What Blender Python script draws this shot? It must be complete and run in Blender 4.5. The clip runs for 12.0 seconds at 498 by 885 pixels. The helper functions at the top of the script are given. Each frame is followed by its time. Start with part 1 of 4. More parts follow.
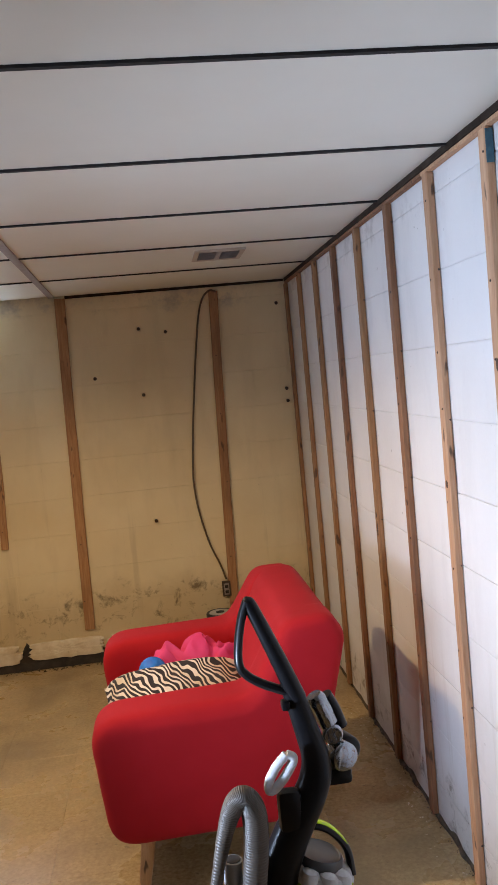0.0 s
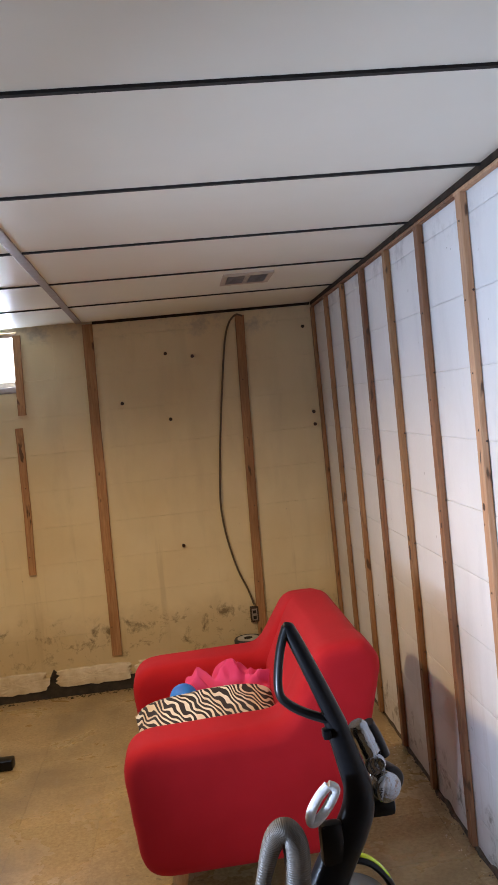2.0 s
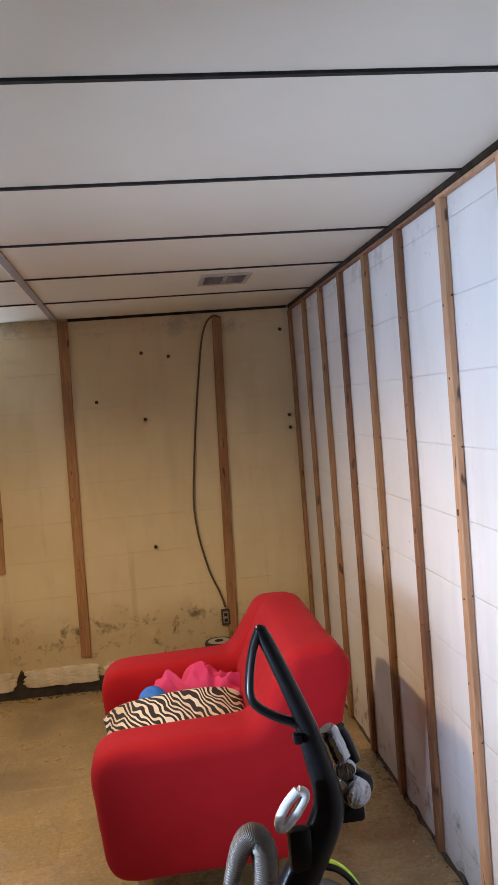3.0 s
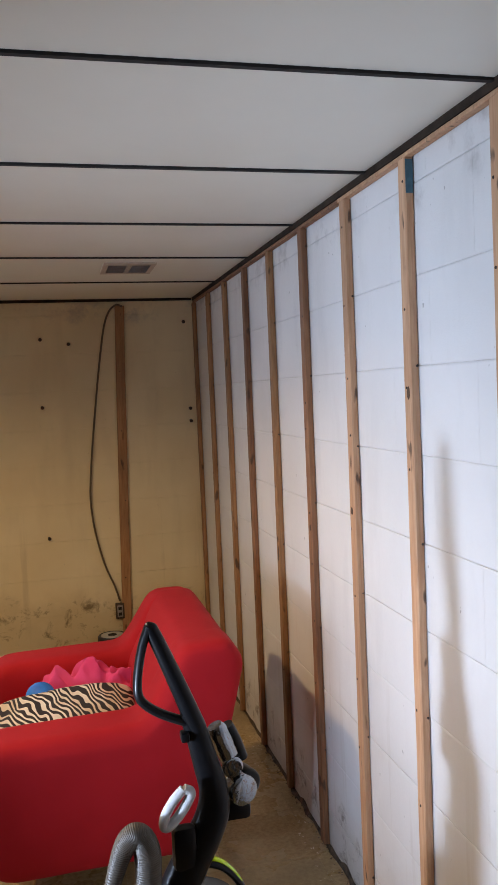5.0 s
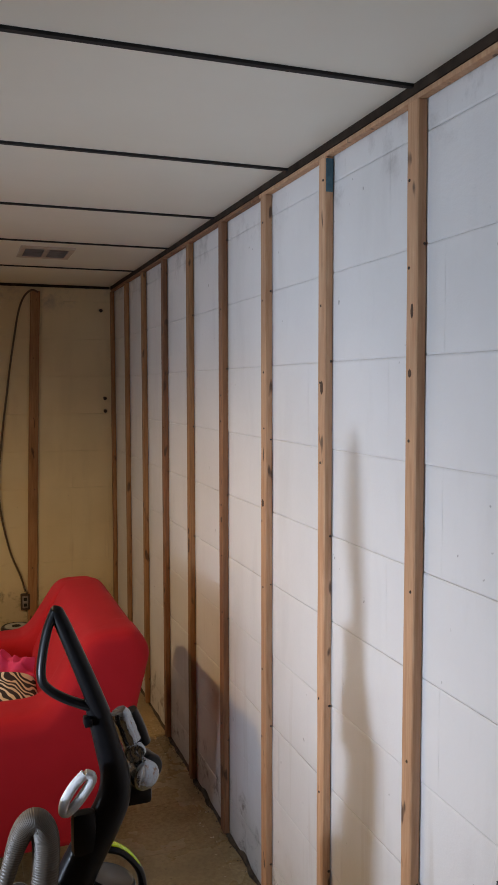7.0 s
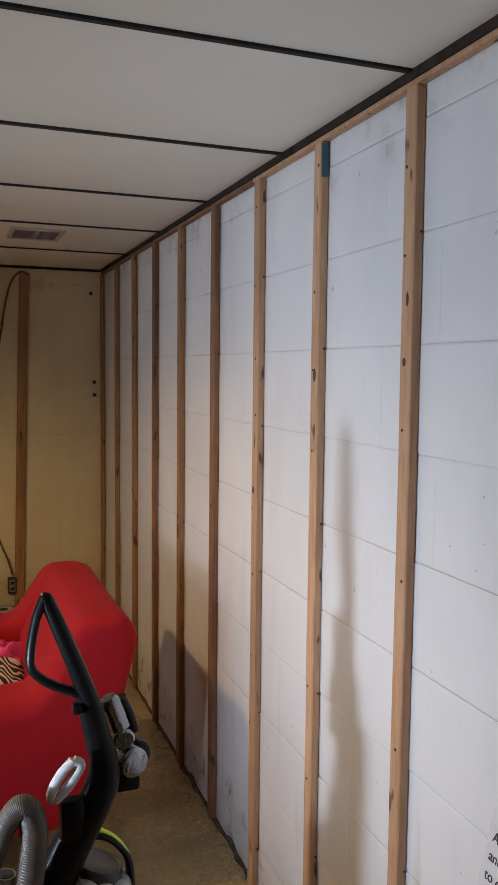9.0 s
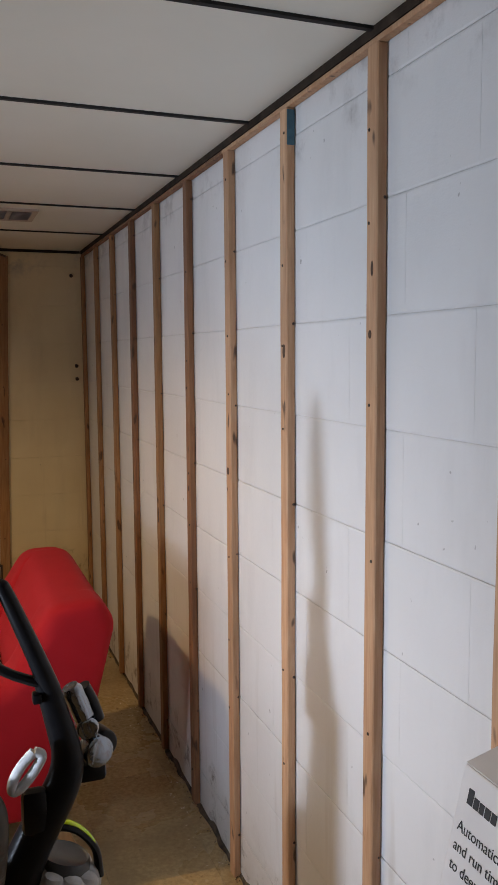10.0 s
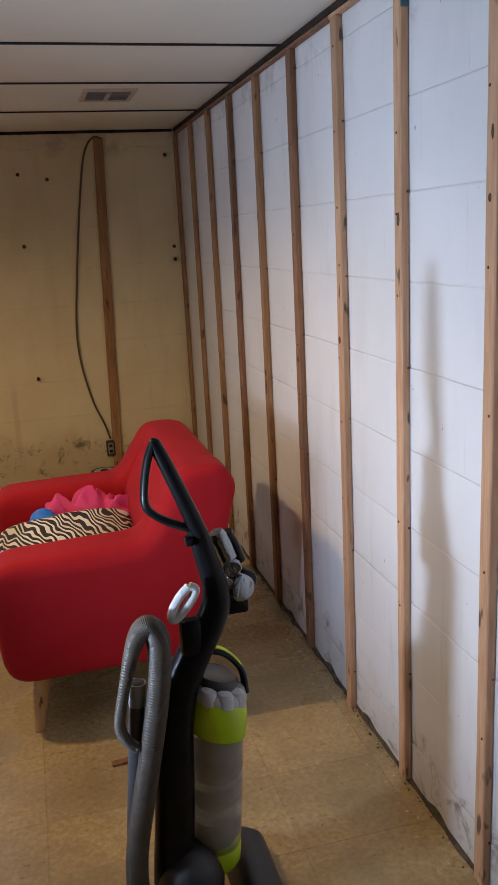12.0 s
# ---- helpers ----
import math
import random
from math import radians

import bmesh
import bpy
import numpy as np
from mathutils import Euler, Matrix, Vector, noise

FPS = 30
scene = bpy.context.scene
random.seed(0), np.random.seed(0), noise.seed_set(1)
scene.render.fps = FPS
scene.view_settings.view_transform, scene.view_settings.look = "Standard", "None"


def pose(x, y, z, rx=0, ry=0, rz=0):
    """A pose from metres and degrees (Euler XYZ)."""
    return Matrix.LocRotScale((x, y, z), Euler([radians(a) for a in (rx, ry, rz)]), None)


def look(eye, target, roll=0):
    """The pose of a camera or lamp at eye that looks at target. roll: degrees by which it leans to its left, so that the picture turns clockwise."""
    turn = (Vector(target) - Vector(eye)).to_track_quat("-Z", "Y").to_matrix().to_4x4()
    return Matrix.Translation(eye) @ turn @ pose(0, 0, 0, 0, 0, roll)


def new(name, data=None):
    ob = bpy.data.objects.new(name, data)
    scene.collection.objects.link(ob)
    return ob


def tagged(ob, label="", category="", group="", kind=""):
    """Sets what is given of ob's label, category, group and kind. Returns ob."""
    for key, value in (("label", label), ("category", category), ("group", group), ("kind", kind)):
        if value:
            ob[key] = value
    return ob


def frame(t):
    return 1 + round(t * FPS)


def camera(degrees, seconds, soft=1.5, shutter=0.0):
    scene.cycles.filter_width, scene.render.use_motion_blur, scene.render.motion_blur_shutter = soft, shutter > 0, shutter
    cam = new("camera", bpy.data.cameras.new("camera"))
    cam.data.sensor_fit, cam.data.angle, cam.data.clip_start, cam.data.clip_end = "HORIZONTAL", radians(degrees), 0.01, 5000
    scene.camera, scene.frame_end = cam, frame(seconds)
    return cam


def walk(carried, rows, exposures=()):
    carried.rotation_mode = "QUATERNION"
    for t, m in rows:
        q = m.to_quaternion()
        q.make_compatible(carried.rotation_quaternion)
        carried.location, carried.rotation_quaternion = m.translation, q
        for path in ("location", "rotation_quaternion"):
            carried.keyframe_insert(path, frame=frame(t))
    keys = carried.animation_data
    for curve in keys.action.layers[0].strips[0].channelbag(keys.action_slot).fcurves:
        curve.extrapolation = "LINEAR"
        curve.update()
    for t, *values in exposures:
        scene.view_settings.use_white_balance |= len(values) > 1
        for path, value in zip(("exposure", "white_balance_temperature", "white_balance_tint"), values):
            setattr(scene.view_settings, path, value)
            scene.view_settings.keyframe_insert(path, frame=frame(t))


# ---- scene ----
cam = camera(33.3, 12.0)
PATH = [
    (0, (0.034, -0.041, 1.473), (0.246, 1.942, 1.316), -5.4),
    (0.5, (0.021, -0.041, 1.483), (0.162, 1.951, 1.365), -6.2),
    (1, (0.017, -0.032, 1.476), (0.158, 1.961, 1.38), -6.5),
    (1.5, (0.012, -0.023, 1.476), (0.159, 1.969, 1.383), -6.5),
    (2, (0.004, -0.017, 1.47), (0.171, 1.974, 1.377), -5.8),
    (2.5, (-0.001, -0.009, 1.464), (0.19, 1.98, 1.376), -5.2),
    (4.5, (0.017, 0.02, 1.464), (0.419, 1.976, 1.349), -2.8),
    (5, (0.016, 0.016, 1.467), (0.474, 1.958, 1.345), -2.5),
    (5.5, (0.015, 0.007, 1.466), (0.533, 1.934, 1.339), -2.1),
    (6, (0.011, -0.006, 1.467), (0.587, 1.905, 1.341), -1.5),
    (6.5, (0.015, -0.003, 1.458), (0.659, 1.886, 1.328), -0.8),
    (7, (0.013, 0.002, 1.45), (0.668, 1.887, 1.317), -0.1),
    (9, (0.009, 0.016, 1.454), (0.69, 1.888, 1.285), 0.6),
    (9.5, (0.041, 0.032, 1.446), (0.73, 1.901, 1.264), 0.2),
    (10, (0.088, 0.044, 1.439), (0.773, 1.911, 1.231), -0.4),
    (10.5, (0.153, 0.046, 1.419), (0.684, 1.954, 1.137), -5.0),
    (11, (0.15, 0.062, 1.384), (0.469, 1.977, 0.904), -9.8),
    (11.5, (0.106, 0.002, 1.433), (0.536, 1.89, 0.935), -7.1),
    (12, (-0.036, -0.058, 1.432), (0.438, 1.824, 0.947), -3.0),
]
walk(cam, [(t, look(eye, target, roll)) for t, eye, target, roll in PATH], [
    (0, 0.18, 6250, 13), (2.7, 0.18, 6250, 13), (4.5, -0.06, 6400, 12), (5.5, -0.12, 6600, 12), (6.0, -0.40, 6900, 12), (7, -0.50, 7000, 12),
    (10, -0.52, 7000, 12), (10.5, -0.46, 6800, 12), (11, 0.02, 6500, 12), (11.5, -0.04, 6400, 12), (12, -0.34, 6300, 12)])

# ---- world and light ----
FLOOR, CEIL = -0.04, 2.0
XR, YF, XL, YB = 0.83, 4.63, -2.05, -1.6      # inner faces: right, far, left, back
world = bpy.data.worlds.new("world")
world.use_nodes = True
scene.world = world
sky = world.node_tree.nodes.new("ShaderNodeTexSky")
sky.sky_type, sky.sun_disc = "NISHITA", False
sky.sun_elevation, sky.sun_rotation = radians(40), radians(200)
world.node_tree.links.new(sky.outputs[0], world.node_tree.nodes["Background"].inputs[0])
world.node_tree.nodes["Background"].inputs[1].default_value = 0.12


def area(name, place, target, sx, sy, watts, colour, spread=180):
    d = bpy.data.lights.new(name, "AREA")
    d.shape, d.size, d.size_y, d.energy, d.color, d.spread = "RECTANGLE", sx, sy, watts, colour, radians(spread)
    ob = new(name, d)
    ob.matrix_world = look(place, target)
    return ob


# a cool lamp out of view, placed from its shadows on the block wall; an added side fill; daylight in the small far
# window; a warm recessed ceiling lamp
# kind of source unknown; its position is worked out from the cast shadows
area("unseen_cool_lamp", (-0.62, 1.318, 0.72), (0.83, 1.72, 0.98), 0.07, 0.07, 8.0, (0.62, 0.765, 1.0), 118)
# added fill with no known window: soft cool light for ceiling and wall
area("side_fill_light", (XL + 0.02, 1.20, 1.10), (0.83, 1.95, 1.60), 1.1, 0.9, 8.5, (0.58, 0.755, 1.0), 84)
area("far_window_daylight", (-1.2, YF + 0.05, 1.84), (-1.0, 0, 0.6), 0.7, 0.26, 11, (0.60, 0.75, 1.0))
can = bpy.data.lights.new("ceiling_lamp", "SPOT")
can.energy, can.color, can.shadow_soft_size, can.spot_size, can.spot_blend = 78, (1.0, 0.70, 0.36), 0.04, radians(165), 0.52
new("ceiling_lamp", can).location = (-0.8, 2.45, 1.93)


# ---- materials ----
def material(name, build, rough=0.6, metal=0.0):
    m = bpy.data.materials.new(name)
    m.use_nodes = True
    nt = m.node_tree
    b = nt.nodes["Principled BSDF"]
    b.inputs["Roughness"].default_value, b.inputs["Metallic"].default_value = rough, metal
    if build:
        build(nt, b)
    return m


def node(nt, kind, **values):
    n = nt.nodes.new(kind)
    for k, v in values.items():
        n.inputs[k].default_value = v
    return n


def coords(nt, scale=(1, 1, 1), world_space=True):
    """Places in metres, the same for all pieces of a surface."""
    if world_space:
        src = nt.nodes.new("ShaderNodeNewGeometry").outputs["Position"]
    else:
        src = nt.nodes.new("ShaderNodeTexCoord").outputs["Object"]
    mp = node(nt, "ShaderNodeMapping", Scale=scale)
    nt.links.new(src, mp.inputs[0])
    return mp.outputs[0]


def noise_tex(nt, vec, scale, detail=5, rough=0.55, distort=0.0):
    n = node(nt, "ShaderNodeTexNoise", Scale=scale, Detail=detail, Roughness=rough, Distortion=distort)
    nt.links.new(vec, n.inputs["Vector"])
    return n.outputs["Fac"]


def ramp(nt, fac, stops):
    r = nt.nodes.new("ShaderNodeValToRGB")
    el = r.color_ramp.elements
    while len(el) < len(stops):
        el.new(0.5)
    for e, (p, c) in zip(el, stops):
        e.position = p
        e.color = (c, c, c, 1) if isinstance(c, (int, float)) else (*c, 1)
    nt.links.new(fac, r.inputs[0])
    return r.outputs[0]


def mix(nt, fac, a, b, mode="MIX"):
    m = nt.nodes.new("ShaderNodeMix")
    m.data_type, m.blend_type = "RGBA", mode
    for sock, v in ((m.inputs[0], fac), (m.inputs[6], a), (m.inputs[7], b)):
        if isinstance(v, (int, float)):
            sock.default_value = v
        elif isinstance(v, tuple):
            sock.default_value = (*v, 1)
        else:
            nt.links.new(v, sock)
    return m.outputs[2]


def maths(nt, op, a, b=0.0):
    m = nt.nodes.new("ShaderNodeMath")
    m.operation = op
    for sock, v in zip(m.inputs, (a, b)):
        if isinstance(v, (int, float)):
            sock.default_value = v
        else:
            nt.links.new(v, sock)
    return m.outputs[0]


def bump(nt, b, height, strength, distance=0.002):
    n = node(nt, "ShaderNodeBump", Strength=strength, Distance=distance)
    nt.links.new(height, n.inputs["Height"])
    nt.links.new(n.outputs[0], b.inputs["Normal"])


def span(nt, value, lo, hi, soft):
    """1 between lo and hi, falling to 0 over soft."""
    def ease(a, c):
        r = nt.nodes.new("ShaderNodeMapRange")
        r.interpolation_type = "SMOOTHSTEP"
        r.inputs[1].default_value, r.inputs[2].default_value = a, c
        nt.links.new(value, r.inputs[0])
        return r.outputs[0]
    return maths(nt, "MULTIPLY", ease(lo - soft, lo + soft), maths(nt, "SUBTRACT", 1.0, ease(hi - soft, hi + soft)))


def split_xyz(nt, vec):
    s = nt.nodes.new("ShaderNodeSeparateXYZ")
    nt.links.new(vec, s.inputs[0])
    return s.outputs


def painted_block(base, tint, mould):
    """Thick old wall paint over rough block, with scuffs and damp mould in blotches near the foot."""
    def build(nt, b):
        v = coords(nt)
        x, y, z = split_xyz(nt, v)
        broad = noise_tex(nt, v, 1.7, 4)
        fine = noise_tex(nt, v, 90, 4, 0.6)
        grain = noise_tex(nt, v, 320, 2)
        col = mix(nt, ramp(nt, broad, [(0.35, 0.0), (0.7, 1.0)]), base, tint)
        col = mix(nt, ramp(nt, noise_tex(nt, coords(nt, (1, 1, 0.25)), 9, 5), [(0.52, 0.0), (0.78, 0.35)]), col, tuple(c * 0.8 for c in tint))
        specks = ramp(nt, noise_tex(nt, v, 38, 2, 0.5), [(0.76, 0.0), (0.79, 1.0)])
        col = mix(nt, maths(nt, "MULTIPLY", specks, 0.5), col, (0.16, 0.13, 0.11))
        wob = maths(nt, "ADD", z, maths(nt, "MULTIPLY", maths(nt, "SUBTRACT", noise_tex(nt, v, 5, 5, 0.65), 0.5), 0.35))
        wash = span(nt, wob, -1.0, mould, 0.12)
        col = mix(nt, maths(nt, "MULTIPLY", wash, 0.45), col, tuple(c * f for c, f in zip(tint, (0.62, 0.55, 0.45))))
        blot = ramp(nt, noise_tex(nt, v, 11, 6, 0.72, 0.5), [(0.53, 0.0), (0.67, 1.0)])
        band = span(nt, wob, mould - 0.22, mould + 0.02, 0.05)
        col = mix(nt, maths(nt, "MULTIPLY", maths(nt, "MULTIPLY", band, blot), 0.8), col, (0.105, 0.068, 0.034))
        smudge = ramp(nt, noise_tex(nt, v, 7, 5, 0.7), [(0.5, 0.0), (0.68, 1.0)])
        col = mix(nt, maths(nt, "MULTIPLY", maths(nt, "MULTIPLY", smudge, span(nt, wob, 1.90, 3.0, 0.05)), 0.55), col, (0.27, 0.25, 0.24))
        runs = ramp(nt, noise_tex(nt, coords(nt, (1, 1, 0.06)), 17, 4, 0.6), [(0.6, 0.0), (0.72, 1.0)])
        col = mix(nt, maths(nt, "MULTIPLY", maths(nt, "MULTIPLY", runs, span(nt, wob, -1, mould + 0.5, 0.2)), 0.22), col, (0.30, 0.22, 0.12))
        nt.links.new(col, b.inputs["Base Color"])
        nt.links.new(ramp(nt, fine, [(0.3, 0.42), (0.7, 0.62)]), b.inputs["Roughness"])
        bump(nt, b, maths(nt, "ADD", fine, maths(nt, "MULTIPLY", grain, 0.5)), 0.35, 0.0015)
    return build


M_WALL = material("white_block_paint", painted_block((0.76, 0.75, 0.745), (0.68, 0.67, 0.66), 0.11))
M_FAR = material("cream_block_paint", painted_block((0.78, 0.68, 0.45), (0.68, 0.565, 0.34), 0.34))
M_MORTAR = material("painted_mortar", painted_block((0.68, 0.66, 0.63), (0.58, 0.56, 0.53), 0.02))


def wood(dark, light, stain=0.5):
    def build(nt, b):
        oi = nt.nodes.new("ShaderNodeObjectInfo").outputs["Random"]
        v = coords(nt, (1, 1, 0.07), False)
        off = nt.nodes.new("ShaderNodeVectorMath")
        off.operation = "ADD"
        comb = nt.nodes.new("ShaderNodeCombineXYZ")
        nt.links.new(maths(nt, "MULTIPLY", oi, 37.0), comb.inputs[2])
        nt.links.new(maths(nt, "MULTIPLY", oi, 11.0), comb.inputs[0])
        nt.links.new(v, off.inputs[0])
        nt.links.new(comb.outputs[0], off.inputs[1])
        grain = noise_tex(nt, off.outputs[0], 95, 5, 0.6, 0.6)
        v2 = nt.nodes.new("ShaderNodeVectorMath")
        v2.operation = "ADD"
        nt.links.new(coords(nt, (1, 1, 0.35), False), v2.inputs[0])
        nt.links.new(comb.outputs[0], v2.inputs[1])
        knots = ramp(nt, noise_tex(nt, v2.outputs[0], 30, 2, 0.4), [(0.66, 0.0), (0.71, 1.0)])
        blotch = noise_tex(nt, v2.outputs[0], 5, 4)
        col = mix(nt, ramp(nt, grain, [(0.3, 0.0), (0.7, 1.0)]), dark, light)
        col = mix(nt, maths(nt, "MULTIPLY", ramp(nt, blotch, [(0.45, 0.0), (0.75, 1.0)]), stain), col, tuple(c * 0.45 for c in dark))
        col = mix(nt, maths(nt, "MULTIPLY", knots, 0.85), col, (0.06, 0.03, 0.015))
        tone = mix(nt, oi, (0.72, 0.66, 0.6), (1.08, 1.06, 1.04))
        col = mix(nt, 1.0, col, tone, "MULTIPLY")
        nt.links.new(col, b.inputs["Base Color"])
        bump(nt, b, grain, 0.3, 0.001)
    return build


M_PINE = material("aged_pine", wood((0.50, 0.262, 0.135), (0.69, 0.445, 0.275), 0.45), 0.62)
M_OLDPINE = material("aged_dirty_pine", wood((0.29, 0.142, 0.058), (0.47, 0.268, 0.125), 0.6), 0.64)
M_DARKPINE = material("dark_pine", wood((0.18, 0.076, 0.034), (0.33, 0.165, 0.08), 0.6), 0.66)
M_LEG = material("varnished_beech", wood((0.50, 0.28, 0.12), (0.66, 0.42, 0.20), 0.1), 0.38)


def simple(c1, c2, scale=20, bmp=0.1, dist=0.001, detail=4, world_space=True, stretch=(1, 1, 1)):
    def build(nt, b):
        v = coords(nt, stretch, world_space)
        n = noise_tex(nt, v, scale, detail)
        f = noise_tex(nt, v, scale * 9, 3)
        col = mix(nt, ramp(nt, n, [(0.3, 0.0), (0.7, 1.0)]), c1, c2)
        nt.links.new(col, b.inputs["Base Color"])
        if bmp:
            bump(nt, b, maths(nt, "ADD", n, f), bmp, dist)
    return build


# made-up brown for the unseen walls, chosen to cut and warm bounced light
M_UNSEEN_WALL = material("brown_unseen_wall", simple((0.16, 0.10, 0.055), (0.24, 0.16, 0.09), 6, 0.1), 0.5)
M_PANEL = material("ceiling_panel", simple((0.72, 0.695, 0.60), (0.77, 0.75, 0.66), 2.2, 0.06, 0.001), 0.42)
M_GAP = material("dark_joint", simple((0.010, 0.009, 0.009), (0.022, 0.019, 0.017), 30), 0.85)
M_TEE = material("brown_grid_metal", simple((0.22, 0.18, 0.16), (0.30, 0.26, 0.24), 25), 0.45)
M_DARK_BROWN = material("dark_brown", simple((0.020, 0.014, 0.010), (0.055, 0.038, 0.027), 18), 0.9)
M_DARK_BROWN.node_tree.nodes["Principled BSDF"].inputs["Specular IOR Level"].default_value = 0.15


def tile_build(nt, b):
    v = coords(nt)
    oi = nt.nodes.new("ShaderNodeObjectInfo").outputs["Random"]
    speck = noise_tex(nt, v, 70, 5, 0.7)
    broad = noise_tex(nt, v, 2.3, 5, 0.6, 0.3)
    col = mix(nt, ramp(nt, speck, [(0.34, 0.0), (0.66, 1.0)]), (0.34, 0.235, 0.10), (0.53, 0.40, 0.205))
    col = mix(nt, maths(nt, "MULTIPLY", ramp(nt, broad, [(0.42, 0.0), (0.66, 1.0)]), 0.75), col, (0.235, 0.17, 0.09))
    dots = ramp(nt, noise_tex(nt, v, 42, 2, 0.5), [(0.70, 0.0), (0.74, 1.0)])
    col = mix(nt, maths(nt, "MULTIPLY", dots, 0.45), col, (0.09, 0.06, 0.035))
    scuff = ramp(nt, noise_tex(nt, coords(nt, (1, 0.3, 1)), 16, 6, 0.7), [(0.60, 0.0), (0.75, 1.0)])
    col = mix(nt, maths(nt, "MULTIPLY", scuff, 0.3), col, (0.5, 0.42, 0.32))
    col = mix(nt, 1.0, col, mix(nt, oi, (0.93, 0.93, 0.92), (1.05, 1.04, 1.03)), "MULTIPLY")
    nt.links.new(col, b.inputs["Base Color"])
    nt.links.new(ramp(nt, broad, [(0.3, 0.20), (0.7, 0.42)]), b.inputs["Roughness"])
    bump(nt, b, maths(nt, "ADD", broad, maths(nt, "MULTIPLY", speck, 0.08)), 0.25, 0.004)


M_TILE = material("tan_vinyl_tile", tile_build)
M_SLAB = material("dirty_slab", simple((0.10, 0.07, 0.045), (0.20, 0.15, 0.10), 20, 0.4, 0.002), 0.8)
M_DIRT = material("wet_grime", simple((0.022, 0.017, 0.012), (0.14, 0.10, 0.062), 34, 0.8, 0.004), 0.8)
M_GAP_SHADE = material("black_gap_shade", simple((0.008, 0.006, 0.004), (0.04, 0.028, 0.018), 24, 0.8, 0.004), 0.7)
M_PLASTER = material("crumbling_plaster", simple((0.80, 0.73, 0.58), (0.58, 0.47, 0.30), 14, 0.5, 0.003), 0.75)


def fabric_build(c1, c2):
    def build(nt, b):
        v = coords(nt)
        weave = noise_tex(nt, v, 900, 2)
        broad = noise_tex(nt, v, 6, 4)
        nt.links.new(mix(nt, ramp(nt, broad, [(0.3, 0.0), (0.7, 1.0)]), c1, c2), b.inputs["Base Color"])
        b.inputs["Specular IOR Level"].default_value = 0.22
        b.inputs["Sheen Weight"].default_value = 0.05
        b.inputs["Sheen Tint"].default_value = (1.0, 0.45, 0.5, 1)
        b.inputs["Sheen Roughness"].default_value = 0.4
        bump(nt, b, maths(nt, "ADD", maths(nt, "MULTIPLY", weave, 0.3), broad), 0.25, 0.002)
    return build


M_RED = material("red_stretch_fabric", fabric_build((0.355, 0.006, 0.010), (0.41, 0.0085, 0.0145)), 0.8)
M_PINK = material("pink_cloth", fabric_build((0.66, 0.05, 0.16), (0.74, 0.09, 0.24)), 0.85)
M_UNDER = material("matte_black", simple((0.012, 0.010, 0.010), (0.03, 0.026, 0.024), 40), 0.9)


def zebra_build(nt, b):
    v = coords(nt, (1, 0.45, 0.5), False)
    w = node(nt, "ShaderNodeTexWave", Scale=29.0, Distortion=13.0, Detail=1.0)
    w.inputs["Detail Scale"].default_value = 0.65
    w.bands_direction = "DIAGONAL"
    nt.links.new(v, w.inputs["Vector"])
    st = ramp(nt, w.outputs["Fac"], [(0.56, 0.0), (0.62, 1.0)])
    cream = mix(nt, ramp(nt, noise_tex(nt, v, 12, 3), [(0.4, 0.0), (0.6, 1.0)]), (0.80, 0.74, 0.66), (0.62, 0.50, 0.36))
    nt.links.new(mix(nt, st, (0.022, 0.016, 0.016), cream), b.inputs["Base Color"])
    bump(nt, b, noise_tex(nt, v, 260, 3), 0.3, 0.002)


M_ZEBRA = material("zebra_plush", zebra_build, 0.85)
M_BLACK = material("black_plastic", simple((0.006, 0.006, 0.007), (0.010, 0.010, 0.011), 30, 0.05), 0.3)
M_BLACK.node_tree.nodes["Principled BSDF"].inputs["Specular IOR Level"].default_value = 0.15
M_DGREY = material("dark_grey_plastic", simple((0.045, 0.05, 0.055), (0.06, 0.065, 0.07), 30, 0.05), 0.4)
M_BASE = material("black_base_plastic", simple((0.016, 0.017, 0.019), (0.026, 0.027, 0.030), 30, 0.05), 0.45)
M_HOSE = material("grey_hose", simple((0.052, 0.041, 0.031), (0.078, 0.062, 0.047), 40, 0.05), 0.5)
M_GREY = material("mid_grey_plastic", simple((0.24, 0.26, 0.29), (0.30, 0.32, 0.35), 30, 0.05), 0.4)
M_CORE = material("dusty_core", simple((0.42, 0.41, 0.38), (0.55, 0.54, 0.50), 25, 0.2), 0.6)
M_WHITEP = material("white_plastic", simple((0.46, 0.46, 0.46), (0.56, 0.56, 0.56), 90, 0.4, 0.002), 0.9)
M_LIME = material("lime_plastic", simple((0.42, 0.62, 0.008), (0.48, 0.68, 0.012), 20, 0.02), 0.22)
M_CARTON = material("white_carton", simple((0.72, 0.70, 0.70), (0.78, 0.76, 0.75), 12, 0.1), 0.5)
M_INK = material("black_ink", None, 0.55)
M_INK.node_tree.nodes["Principled BSDF"].inputs["Base Color"].default_value = (0.015, 0.015, 0.017, 1)
M_CABLE = material("tan_cable_sheath", simple((0.095, 0.065, 0.036), (0.14, 0.10, 0.058), 60), 0.55)
M_VENT = material("grimy_register_enamel", simple((0.42, 0.34, 0.27), (0.52, 0.44, 0.36), 35), 0.5)
M_NAIL = material("rusty_iron", simple((0.03, 0.02, 0.014), (0.07, 0.04, 0.025), 200), 0.7)
M_KNOT = material("dark_wood_knot", simple((0.045, 0.020, 0.010), (0.10, 0.048, 0.022), 160), 0.7)
M_BLUE = material("blue_cloth", simple((0.02, 0.14, 0.62), (0.03, 0.24, 0.78), 20, 0.2), 0.6)
M_SKINTONE = material("orange_trim", simple((0.75, 0.42, 0.16), (0.8, 0.5, 0.22), 20, 0.1), 0.6)
